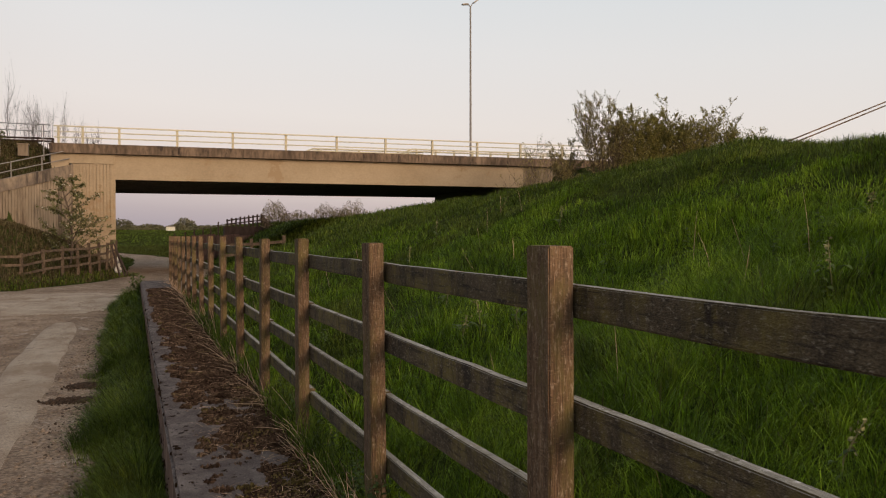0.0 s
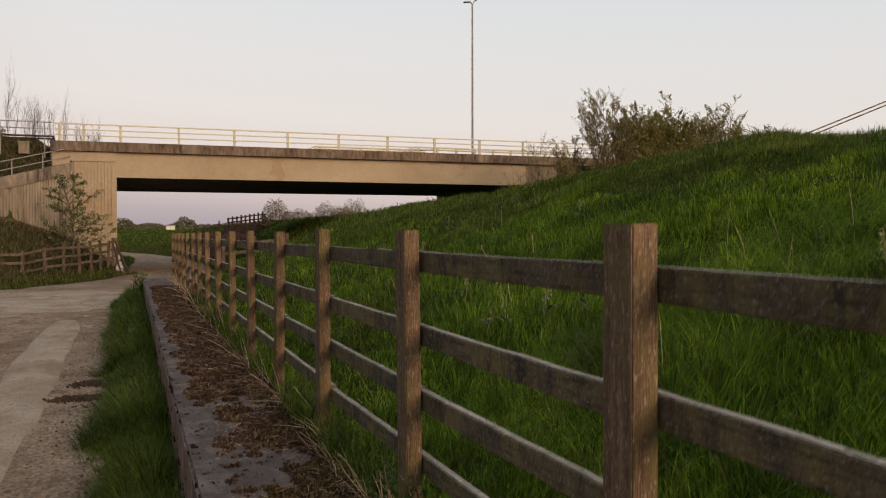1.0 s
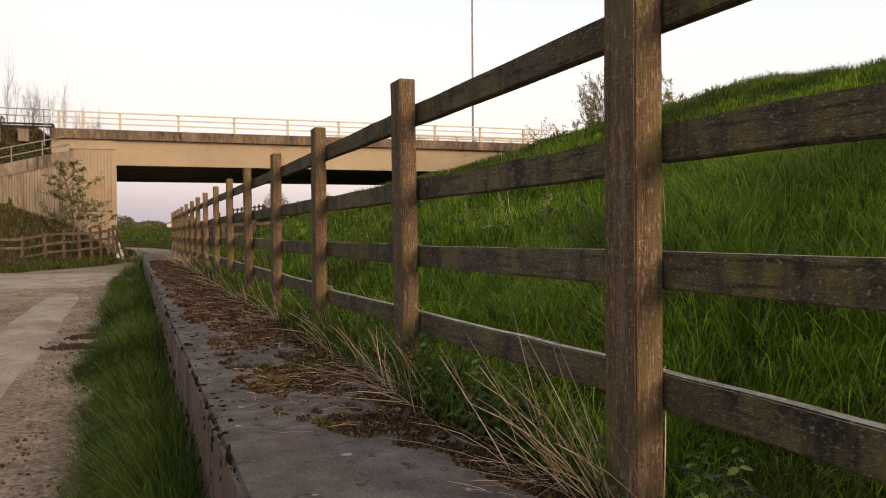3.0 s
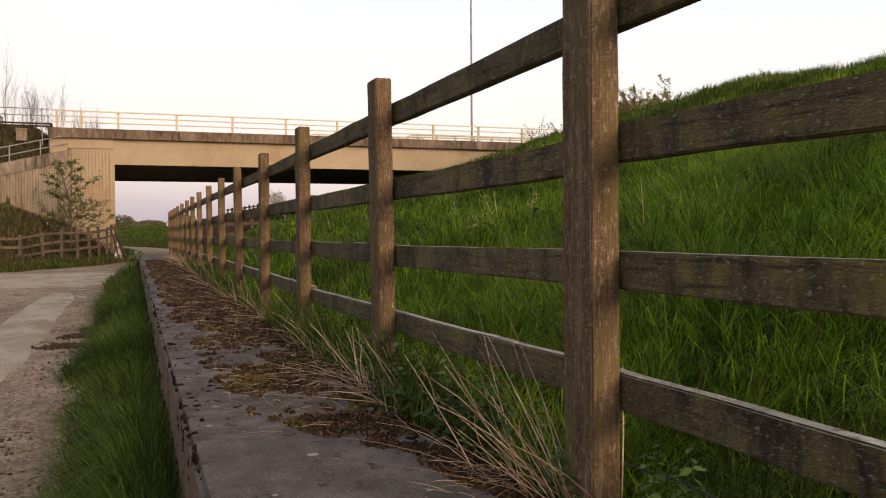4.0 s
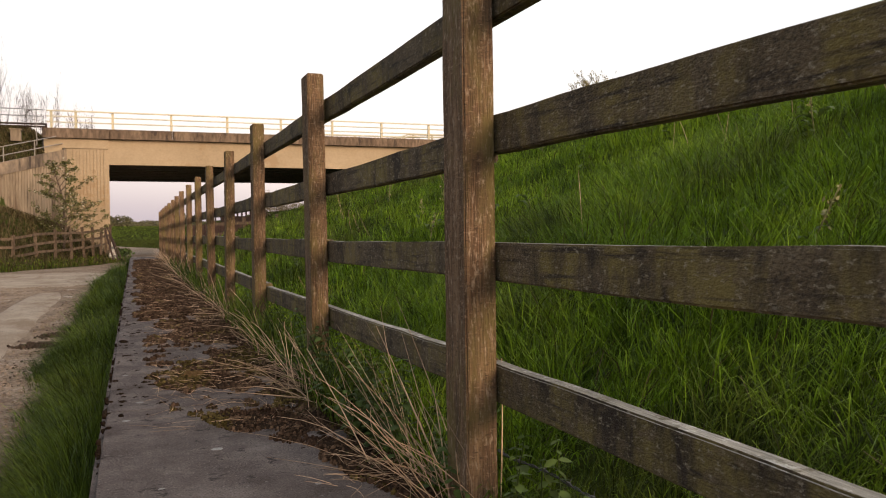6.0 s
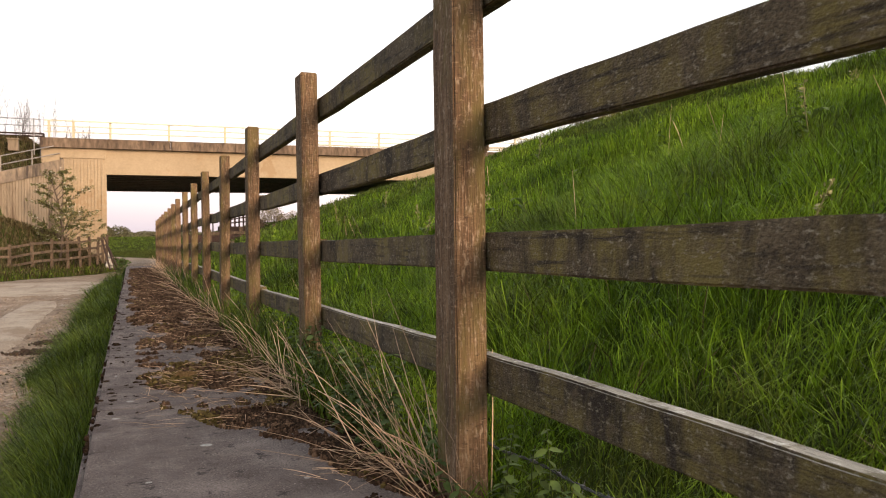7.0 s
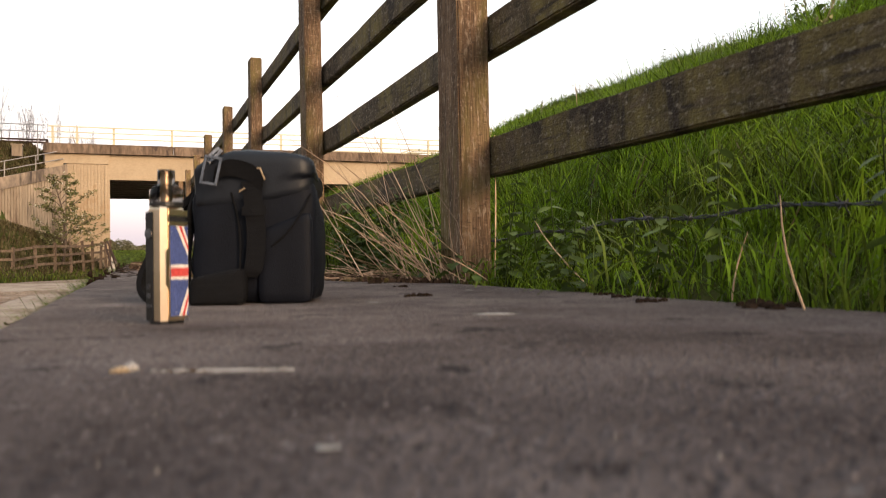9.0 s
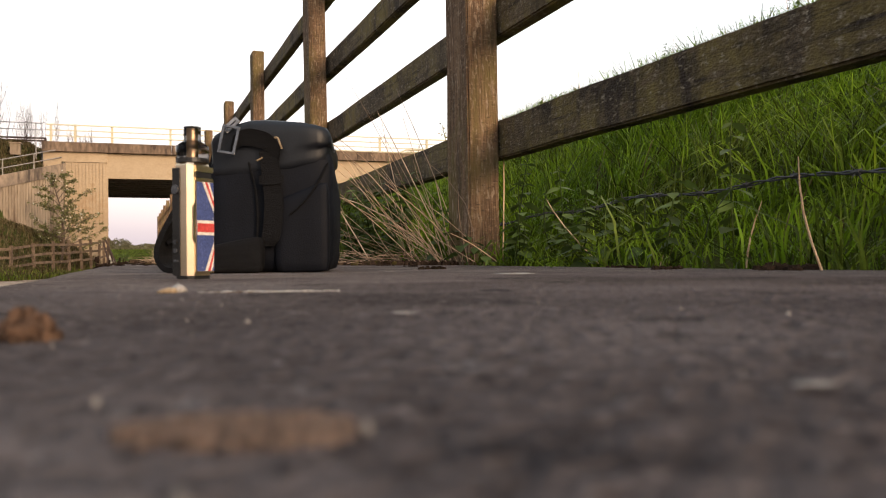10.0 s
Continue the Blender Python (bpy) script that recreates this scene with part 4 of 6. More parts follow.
# ---- timber fences ----
def timber_fence(pts, rails, h, label, levels=None):
    f = tagged(new("timber_fence"), label, "fence", group="far timber fences")
    rng = random.Random(len(pts))
    for i, (x, y) in enumerate(pts):
        z = gz(x, y) if levels is None else levels[i]
        o = part("post", boxm(-0.06, 0.06, -0.05, 0.05, -0.2, h + rng.uniform(-0.05, 0.08), 0.008), M["oldwood"], f)
        o.matrix_basis = pose(x, y, z, rng.uniform(-2, 2), rng.uniform(-3, 3), 0)
        if i:
            x0, y0 = pts[i - 1]
            z0 = gz(x0, y0) if levels is None else levels[i - 1]
            for r in rails:
                a, b = Vector((x0, y0 - 0.07, z0 + r + rng.uniform(-.03, .03))), Vector((x, y - 0.07, z + r + rng.uniform(-.03, .03)))
                bm = bmesh.new()
                vs = [bm.verts.new(p + Vector((0, dy, dz))) for p in (a, b) for dy in (-0.02, 0.02) for dz in (-0.05, 0.05)]
                for q in ((0, 1, 3, 2), (4, 6, 7, 5), (0, 4, 5, 1), (2, 3, 7, 6), (0, 2, 6, 4), (1, 5, 7, 3)):
                    bm.faces.new([vs[j] for j in q])
                part("rail", bm, M["oldwood"], f)
    return f


pts = [(-8.2 + 0.0, 32.6), (-6.7, 33.0), (-5.05, 33.4), (-4.35, 34.6), (-3.75, 35.7), (-3.2, 36.7), (-2.75, 37.5), (-2.4, 38.3), (-2.1, 39.0), (-1.9, 39.7), (-1.75, 40.3)]
timber_fence(pts, (0.26, 0.60, 0.96), 1.12, "old leaning three-rail timber fence below the wing wall", [-0.45, -0.45, -0.42, -0.29, -0.24, -0.20, -0.17, -0.12, -0.07, -0.01, 0.05])
timber_fence([(1.9, 27), (3.0, 27.1), (4.1, 27.2)], (0.45, 0.8), 0.95, "plain timber rail fence at the foot of the bank", [0.2, 0.24, 0.3])


planks = tagged(new("broken_rails"), "broken grey fence rails leaning at the fence end", "timber")
for (xa, za, xb, zb) in ((-1.78, 1.0, -1.17, 0.05), (-1.66, 0.72, -1.30, 0.0), (-1.85, 0.85, -1.5, 0.0)):
    part("plank", tube(bmesh.new(), [(xa, 37.3, za), (xb, 36.3, zb - 0.45)], 0.04, 4), M["darkwood"], planks)
rq = random.Random(17)
for k in range(9):
    bm = bmesh.new()
    bmesh.ops.create_icosphere(bm, subdivisions=2, radius=0.07 + 0.08 * rq.random())
    for v in bm.verts:
        v.co *= 1 + 0.5 * noise.noise(v.co * 6 + Vector((k, 0, 0)))
    o = link("rubble_block", bm, M["rubble"])
    o.matrix_basis = pose(-1.75 + 0.3 * rq.random(), 40.2 + 0.6 * rq.random(), ROAD + 0.15 + 0.09 * k, 20 * k, 10, 33 * k)
    tagged(o, "pale broken concrete block at the abutment foot", "rubble", group="rubble by the abutment")
cabinet = tagged(new("concrete_box"), "small pale concrete box on the road embankment", "box")
part("body", boxm(-6.1, -5.65, 41.6, 42.0, 5.2, 5.74, 0.02), M["wing"], cabinet)
part("lid", boxm(-6.14, -5.61, 41.56, 42.04, 5.74, 5.80, 0.01), M["wing"], cabinet)


def timber_works():
    """A plank-faced structure with a posted top beyond the bridge."""
    t = tagged(new("timber_structure"), "dark brown plank retaining structure with a posted top rail", "timber structure")
    for k in range(9):
        x = 3.2 + 0.6 * k
        part("plank", boxm(x, x + 0.585, 61.9, 62.3, -1.0, 1.35 + 0.05 * (k % 3)), M["brown"], t)
    for k in range(9):
        x = 5.95 + 0.33 * k
        z = 2.62 + 0.053 * k
        part("post", boxm(x - 0.06, x + 0.06, 62.5, 62.62, 1.0, z + 0.05 * (k % 2)), M["darkwood"], t)
    for a, b in ((2.5, 2.93), (2.22, 2.6)):
        part("rail", tube(bmesh.new(), [(5.85, 62.45, a), (8.85, 62.45, b)], 0.05, 4), M["darkwood"], t)
    part("deck_plank", boxm(5.7, 9.0, 62.3, 63.2, 1.35, 2.05), M["darkwood"], t)
    for k in range(5):
        part("brace", tube(bmesh.new(), [(8.45 + 0.12 * k, 61.6, 3.0 - 0.12 * k), (8.9 + 0.13 * k, 61.6, 0.8)], 0.05, 4), M["oldwood"], t)
    for k in range(4):
        part("brace", tube(bmesh.new(), [(8.3, 61.5, 2.6 - 0.5 * k), (9.4, 61.5, 2.1 - 0.45 * k)], 0.045, 4), M["oldwood"], t)


timber_works()
for x, y, top in ((2.2, 66, 1.5), (3.0, 66, 1.6), (3.7, 66, 1.9), (4.4, 66, 1.95), (5.0, 66, 2.0), (5.6, 66, 2.45)):
    tagged(link("stake", boxm(x - 0.05, x + 0.05, y - 0.05, y + 0.05, gz(x, y) - 0.2, top), M["darkwood"]), "dark wooden stake beside the track", "stake", group="stakes past the bridge")

cable = tagged(new("utility_cable"), "pair of thick brown stay cables sloping up", "cable")
for dz in (0.0, 0.14):
    part("strand", tube(bmesh.new(), [(18.0, 20.0, 3.60 + dz), (20.6, 20.0, 4.50 + dz), (25.2, 20.0, 6.13 + dz), (34, 20, 9.3 + dz)], 0.026, 6), M["edge"], cable)

# ---- grass, weeds, straw ----
def blades(name, x, y, length, width, lean, mat, label, rng, z=None, cat="grass", way=None, coarse=False):
    """Bent tapering blades rooted at x, y; way: a bearing that most of them lean to."""
    n = len(x)
    z = ground_z(x, y) - 0.02 if z is None else z
    a = rng.rand(n) * 6.283 if way is None else way + rng.randn(n) * 0.5
    d = np.stack([np.cos(a), np.sin(a), np.zeros(n)], 1)
    f = rng.rand(n) * 6.283
    s = np.stack([np.cos(f), np.sin(f), np.zeros(n)], 1) * (width * 0.5)[:, None]
    root = np.stack([x, y, z], 1)
    L = length[:, None]
    ln = (lean * (0.4 + 0.9 * rng.rand(n)))[:, None]
    up = np.array([0, 0, 1.0])
    p1 = root + L * (0.5 * up + 0.16 * ln * d)
    p2 = root + L * ((0.86 - 0.10 * ln) * up + 0.48 * ln * d)
    p3 = root + L * ((1.02 - 0.42 * ln) * up + 0.92 * ln * d)
    shrink = 1 / np.maximum(1, np.linalg.norm(p3 - root, axis=1) / length)[:, None]
    p1, p2, p3 = [root + (p - root) * shrink for p in (p1, p2, p3)]
    if coarse:
        m = p1 * 0.4 + p2 * 0.6
        v = np.stack([root - s, root + s, m - s * 0.8, m + s * 0.8, p3], 1).reshape(-1, 3)
        o = np.arange(n)[:, None] * 5
        return tagged(strips(name, v, o + np.array([0, 1, 3, 2]), mat, o + np.array([2, 3, 4])), label, cat, kind="stuff")
    v = np.stack([root - s, root + s, p1 - s * 0.9, p1 + s * 0.9, p2 - s * 0.55, p2 + s * 0.55, p3], 1).reshape(-1, 3)
    o = np.arange(n)[:, None] * 7
    q = np.concatenate([o + np.array([0, 1, 3, 2]), o + np.array([2, 3, 5, 4])])
    t = o + np.array([4, 5, 6])
    ob = strips(name, v, q, mat, t)
    return tagged(ob, label, cat, kind="stuff")


def bank_grass():
    rng = np.random.RandomState(5)
    # tufts: blades fan out of each tuft's heart and fold over with the lie of the slope
    for (y0, y1, x0, x1, tufts, each, ln, wd, rad) in ((-2.2, 2.6, 0.03, 3.6, 200, 46, 0.195, 0.0038, 0.05), (0.0, 2.6, 3.5, 6.4, 80, 26, 0.19, 0.0070, 0.07), (2.6, 8.0, 0.03, 7.2, 100, 34, 0.175, 0.0060, 0.065), (8.0, 16.0, 0.03, 7.7, 50, 26, 0.17, 0.0104, 0.085), (16, 30, 0.03, 10, 18, 24, 0.20, 0.018, 0.15), (30, 60, 0.03, 14, 5, 22, 0.28, 0.03, 0.25)):
        m = int((y1 - y0) * (x1 - x0) * tufts)
        cx, cy = x0 + (x1 - x0) * rng.rand(m), y0 + (y1 - y0) * rng.rand(m)
        tall = (0.5 + 0.5 * vnoise(cx * 1.3, cy * 1.3) + 0.4 * vnoise(cx * 3.1 + 5, cy * 3.1)) * (0.6 + 0.65 * rng.rand(m))
        lie = -0.4 + 3.0 * (vnoise(cx * 1.3, cy * 1.3 + 9) - 0.5) * 2
        tall = tall * (0.62 + 0.38 * step(0.1, 0.8, cx)) * (1 - 0.35 * step(0.3, -0.2, cy) * step(0.55, 0.15, cx)) * (1 - 0.34 * step(2.4, 4.2, cx) * step(20, 10, cy))
        k = np.repeat(np.arange(m), each)
        n = len(k)
        ox, oy = rad * rng.randn(n), rad * rng.randn(n)
        x, y = cx[k] + ox, cy[k] + oy
        toe = 0.02 + 4.5 * step(14, 44, y)
        keep = (x > toe) & (rng.rand(n) < 0.5 + tall[k]) & ((y > 0) | (x < 1.6) | (rng.rand(n) < 0.3))
        k, x, y, ox, oy = k[keep], x[keep], y[keep], ox[keep], oy[keep]
        n = len(k)
        far = np.hypot(ox, oy) / rad
        pull = 0.15 + 0.65 * rng.rand(n)
        way = np.arctan2(oy / rad + pull * np.sin(lie[k]), ox / rad + pull * np.cos(lie[k]))
        length = ln * tall[k] * (0.55 + 0.8 * rng.rand(n))
        lean = 0.20 + 0.36 * far + 1.0 * rng.rand(n) ** 2 + 0.6 * vnoise(cx[k] * 2 + 50, cy[k] * 2) ** 2
        width = wd * (0.4 + 0.85 * rng.rand(n))
        dead = rng.rand(n) < 0.02
        dull = ~dead & (0.5 * vnoise(cx[k] * 0.9 + 30, cy[k] * 0.9) + 0.5 * vnoise(cx[k] * 4, cy[k] * 4 + 60) < 0.30 + 0.34 * step(3, 14, cy[k]) + 0.34 * step(2.4, 5.0, cx[k]) * step(-1, 2, cy[k]))
        for sel, mt, lb in ((~dead & ~dull, "grass", "lush tufted green grass on the flood bank"), (dull, "dullgrass", "duller olive grass on the flood bank"), (dead, "drygrass", "dry blades among the bank grass")):
            blades("bank_grass", x[sel], y[sel], length[sel], width[sel], lean[sel], M[mt], lb, rng, way=way[sel], coarse=y0 > 2)
    # denser fringe where the turf meets the wall top
    n = 6500
    y = -1.6 + 17 * rng.rand(n) ** 1.6
    x = 0.025 + 0.22 * rng.rand(n)
    blades("fringe_grass", x, y, (0.05 + 0.2 * rng.rand(n) ** 2) * (1 - 0.6 * step(0.2, -0.2, y)), 0.002 + 0.0035 * rng.rand(n) ** 2 + 0.0003 * y, 0.5 + 0.9 * rng.rand(n), M["grass"], "tufted green grass along the back edge of the wall", rng)
    n = 3200
    y = 0.9 + 13 * rng.rand(n) ** 1.3
    x = -0.06 + 0.2 * rng.rand(n)
    keep = vnoise(y * 1.7, y * 0 + 21) > 0.3
    x, y = x[keep], y[keep]
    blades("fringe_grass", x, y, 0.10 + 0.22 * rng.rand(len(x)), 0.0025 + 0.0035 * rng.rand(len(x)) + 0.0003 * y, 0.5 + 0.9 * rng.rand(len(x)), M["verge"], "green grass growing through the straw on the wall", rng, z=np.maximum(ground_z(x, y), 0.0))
    # arching leaves over the wall's back edge
    n = 76
    y = np.concatenate([-1.15 + 1.2 * rng.rand(26), 0.2 + 6 * rng.rand(50)])
    x = 0.03 + 0.07 * rng.rand(n)
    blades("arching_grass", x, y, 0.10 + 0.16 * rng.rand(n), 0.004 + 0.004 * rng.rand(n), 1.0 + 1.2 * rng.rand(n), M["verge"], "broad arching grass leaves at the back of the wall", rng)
    m = 3000
    cy = -1.0 + 24.4 * rng.rand(m) ** 1.5
    cx = -0.80 - 0.72 * rng.rand(m) ** 1.15
    edge = -1.07 + 0.14 * step(4.0, 1.8, cy) - 0.30 * vnoise(cy * 0.8, cy * 0) - 0.20 * vnoise(cy * 3.5, cy * 0 + 7)
    keep = (cx > edge) | ((cx > edge - 0.14) & (rng.rand(m) < 0.15))
    cx, cy, edge = cx[keep], cy[keep], edge[keep]
    vigour = (0.18 + 1.1 * vnoise(cx * 4, cy * 2.2)) * np.clip((cx - edge) / 0.4 + 0.3, 0.3, 1.0) * (0.7 + 0.5 * rng.rand(len(cx)))
    k = np.repeat(np.arange(len(cx)), 44)
    n = len(k)
    ox, oy = 0.055 * rng.randn(n), 0.06 * rng.randn(n)
    x, y = np.minimum(cx[k] + ox, -0.775), cy[k] + oy
    way = np.arctan2(oy / 0.06 + 0.5 * np.sin(4.4), ox / 0.055 - 0.4)
    length = (0.05 + 0.40 * vigour[k]) * (0.55 + 0.75 * rng.rand(n))
    lean = 0.35 + 0.35 * np.hypot(ox, oy) / 0.057 + 0.9 * rng.rand(n) ** 1.5
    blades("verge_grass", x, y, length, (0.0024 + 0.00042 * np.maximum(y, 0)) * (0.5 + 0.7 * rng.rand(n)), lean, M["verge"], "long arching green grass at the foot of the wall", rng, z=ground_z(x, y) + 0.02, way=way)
    n = 46000
    x = -10 + 9.2 * rng.rand(n)
    y = 28 + 15 * rng.rand(n)
    d = np.minimum((x + 5.4) * -0.92 + (y - 29.5) * 0.385, y - 31.0)
    wy = np.interp(-x, [3.75, 9.5, 40], [41.4, 37.6, 30.0])
    keep = (d > 0.05) & (y < wy - 0.1)
    dry = keep & ((d > 0.5 + 0.8 * rng.rand(n)) | (rng.rand(n) < 0.45))
    for sel, mt, lb in ((keep & ~dry, "dullgrass", "rough dull green grass beside the old fence"), (dry, "drygrass", "brown winter grass below the wing wall")):
        x2, y2 = x[sel], y[sel]
        blades("rough_grass", x2, y2, 0.10 + 0.25 * rng.rand(len(x2)), 0.02 + 0.01 * rng.rand(len(x2)), 0.5 + 0.5 * rng.rand(len(x2)), M[mt], lb, rng, coarse=True)
    n = 30000
    x = -12 + 8.1 * rng.rand(n)
    y = 37.5 + 7 * rng.rand(n)
    keep = y > np.interp(-x, [3.75, 9.5, 40], [41.4, 37.6, 30.0]) + 0.45
    x, y = x[keep], y[keep]
    blades("rough_grass", x, y, 0.10 + 0.2 * rng.rand(len(x)), 0.025 + 0.015 * rng.rand(len(x)), 0.6 + 0.5 * rng.rand(len(x)), M["drygrass"], "brown winter grass on the road embankment", rng, coarse=True)
    # field turf past the bridge
    n = 60000
    x = -30 + 50 * rng.rand(n)
    y = 60 + 60 * rng.rand(n)
    keep = ~((x > np.interp(y, [55, 70, 85, 105], [-1.3, -0.9, -2.6, -8])) & (x < np.interp(y, [55, 70, 85, 105], [3.6, 3.0, 0.8, -4.5])))
    x, y = x[keep], y[keep]
    blades("field_grass", x, y, 0.14 + 0.2 * rng.rand(len(x)), 0.04 + 0.04 * rng.rand(len(x)), 0.5 + 0.5 * rng.rand(len(x)), M["fieldgrass"], "tall grass in the field past the bridge", rng, coarse=True)
    n = 30000
    x = -60 + 110 * rng.rand(n)
    y = 118 + 90 * rng.rand(n)
    blades("field_grass", x, y, 0.12 + 0.12 * rng.rand(n), 0.10 + 0.12 * rng.rand(n), 0.6 + 0.6 * rng.rand(n), M["dullgrass"], "pale green pasture past the bridge", rng, coarse=True)


bank_grass()


def stems(name, root, head, bend, width, mat, label, rng, cat="straw"):
    """Thin dry stalks from root to head, bowed by bend, as crossed ribbons of four joints."""
    n = len(root)
    t = np.linspace(0, 1, 5)[None, :, None]
    mid = np.sin(t * math.pi) * bend[:, None, :]
    c = root[:, None, :] * (1 - t) + head[:, None, :] * t + mid
    d = head - root
    d /= np.linalg.norm(d, axis=1)[:, None] + 1e-9
    s = np.cross(d, rng.randn(n, 3))
    s /= np.linalg.norm(s, axis=1)[:, None] + 1e-9
    s2 = np.cross(d, s)
    taper = np.array([1, 0.95, 0.85, 0.7, 0.35])[None, :, None] * (width * 0.5)[:, None, None]
    rings = np.stack([c + s[:, None] * taper, c - 0.5 * s[:, None] * taper + 0.87 * s2[:, None] * taper, c - 0.5 * s[:, None] * taper - 0.87 * s2[:, None] * taper], 2)
    v = rings.reshape(-1, 3)
    o = (np.arange(n) * 15)[:, None]
    q = np.concatenate([o + np.array([3 * j + k, 3 * j + (k + 1) % 3, 3 * j + 3 + (k + 1) % 3, 3 * j + 3 + k]) for j in range(4) for k in range(3)])
    return tagged(strips(name, v, q, mat), label, cat, kind="stuff")


def dry_straw():
    rng = np.random.RandomState(9)
    R, Hd, B, W = [], [], [], []
    clumps = [(0.12, 30, 0.44, 0.02), (0.30, 20, 0.42, 0.01), (0.02, 6, 0.28, 0.0), (0.75, 8, 0.40, 0.02), (1.40, 44, 0.36, -0.02), (1.66, 30, 0.36, -0.02), (2.2, 12, 0.32, 0.02), (2.6, 9, 0.32, 0.02), (3.05, 16, 0.34, 0.0), (3.6, 11, 0.34, 0.02), (4.5, 13, 0.38, 0.0), (5.2, 9, 0.36, 0.02), (6.1, 16, 0.50, 0.0), (6.6, 12, 0.50, -0.02), (7.6, 9, 0.44, 0.0)] + [(8.6 + 0.85 * k, 9, 0.46, 0.0) for k in range(16)]
    for y, n, ln, x in clumps:
        for _ in range(n):
            r = np.array([x + 0.04 * rng.randn(), y + 0.11 * rng.randn(), 0.008])
            az, el = math.radians(126 + 42 * rng.randn()), math.radians(max(8.0, 44 + 17 * rng.randn()))
            if rng.rand() < (0.3 if y > 1 else 0.14):
                az, el = math.radians(165 + 45 * rng.randn()), math.radians(4 + 14 * rng.rand())
            elif rng.rand() < 0.09:
                el = math.radians(58 + 20 * rng.rand())
            l = ln * ((0.2 if y > 0.5 else 0.34) + 0.8 * rng.rand())
            d = np.array([math.cos(el) * math.cos(az), math.cos(el) * math.sin(az), abs(math.sin(el)) + 0.06])
            R.append(r); Hd.append(r + l * d); B.append(np.array([0, 0, 0.02]) * rng.rand() + 0.012 * rng.randn(3)); W.append(0.0016 + 0.0030 * rng.rand() ** 1.8 + 0.0002 * max(y, 0))
    stems("straw_tuft", np.array(R), np.array(Hd), np.array(B), np.array(W), M["straw"], "dry pale straw stalks leaning over the wall", rng)
    # loose straw lying on the wall top, in drifts
    n = 2600
    y = 0.25 + 18 * rng.rand(n) ** 1.5
    x = 0.01 - 0.6 * rng.rand(n) ** 1.6
    keep = (vnoise(x * 3, y * 2.2 + 5) > 0.38) & ((y > 0.9) | (x > -0.22))
    x, y = x[keep], y[keep]
    n = len(x)
    root = np.stack([x, y, 0.004 + 0.022 * rng.rand(n)], 1)
    az = np.radians(195 + 75 * rng.randn(n))
    l = 0.025 + 0.11 * rng.rand(n) ** 1.6 + 0.16 * (rng.rand(n) < 0.04)
    head = root + np.stack([np.cos(az) * l, np.sin(az) * l, 0.012 * rng.randn(n)], 1)
    head[:, 0] = np.clip(head[:, 0], -0.74, 0.1)
    head[:, 2] = np.abs(head[:, 2]) + 0.003
    stems("loose_straw", root, head, 0.0025 * np.abs(rng.randn(n, 3)), 0.0009 + 0.0011 * rng.rand(n) + 0.00008 * y, M["straw"], "loose dry straw lying on the wall top", rng)
    # a few upright stalks in the turf
    n = 34
    y = np.concatenate([[-1.005, -0.828, -0.601, -0.42, 0.03], -1.2 + 10 * rng.rand(n - 5)])
    x = np.concatenate([[-0.010, 0.052, 0.090, 0.10, 0.125], 0.3 + 3.4 * rng.rand(n - 5)])
    root = np.stack([x, y, np.where(x < 0.11, 0.0, ground_z(x, y) - 0.01)], 1)
    l = np.concatenate([[0.125, 0.2, 0.1, 0.12, 0.36], 0.2 + 0.25 * rng.rand(n - 5)])
    head = root + np.stack([-0.05 + 0.05 * rng.randn(n), 0.05 * rng.randn(n), l], 1)
    for k, d in enumerate(((-0.033, -0.004, 0.115), (0.027, 0.0, 0.085), (0.022, 0.0, 0.064))):
        head[k] = root[k] + d
    head[4] = root[4] + (0.005, 0.0, 0.34)
    stems("dead_stalk", root, head, 0.01 * rng.randn(n, 3), 0.003 + 0.002 * rng.rand(n), M["straw"], "dead straw-coloured stalks standing in the grass", rng)


dry_straw()


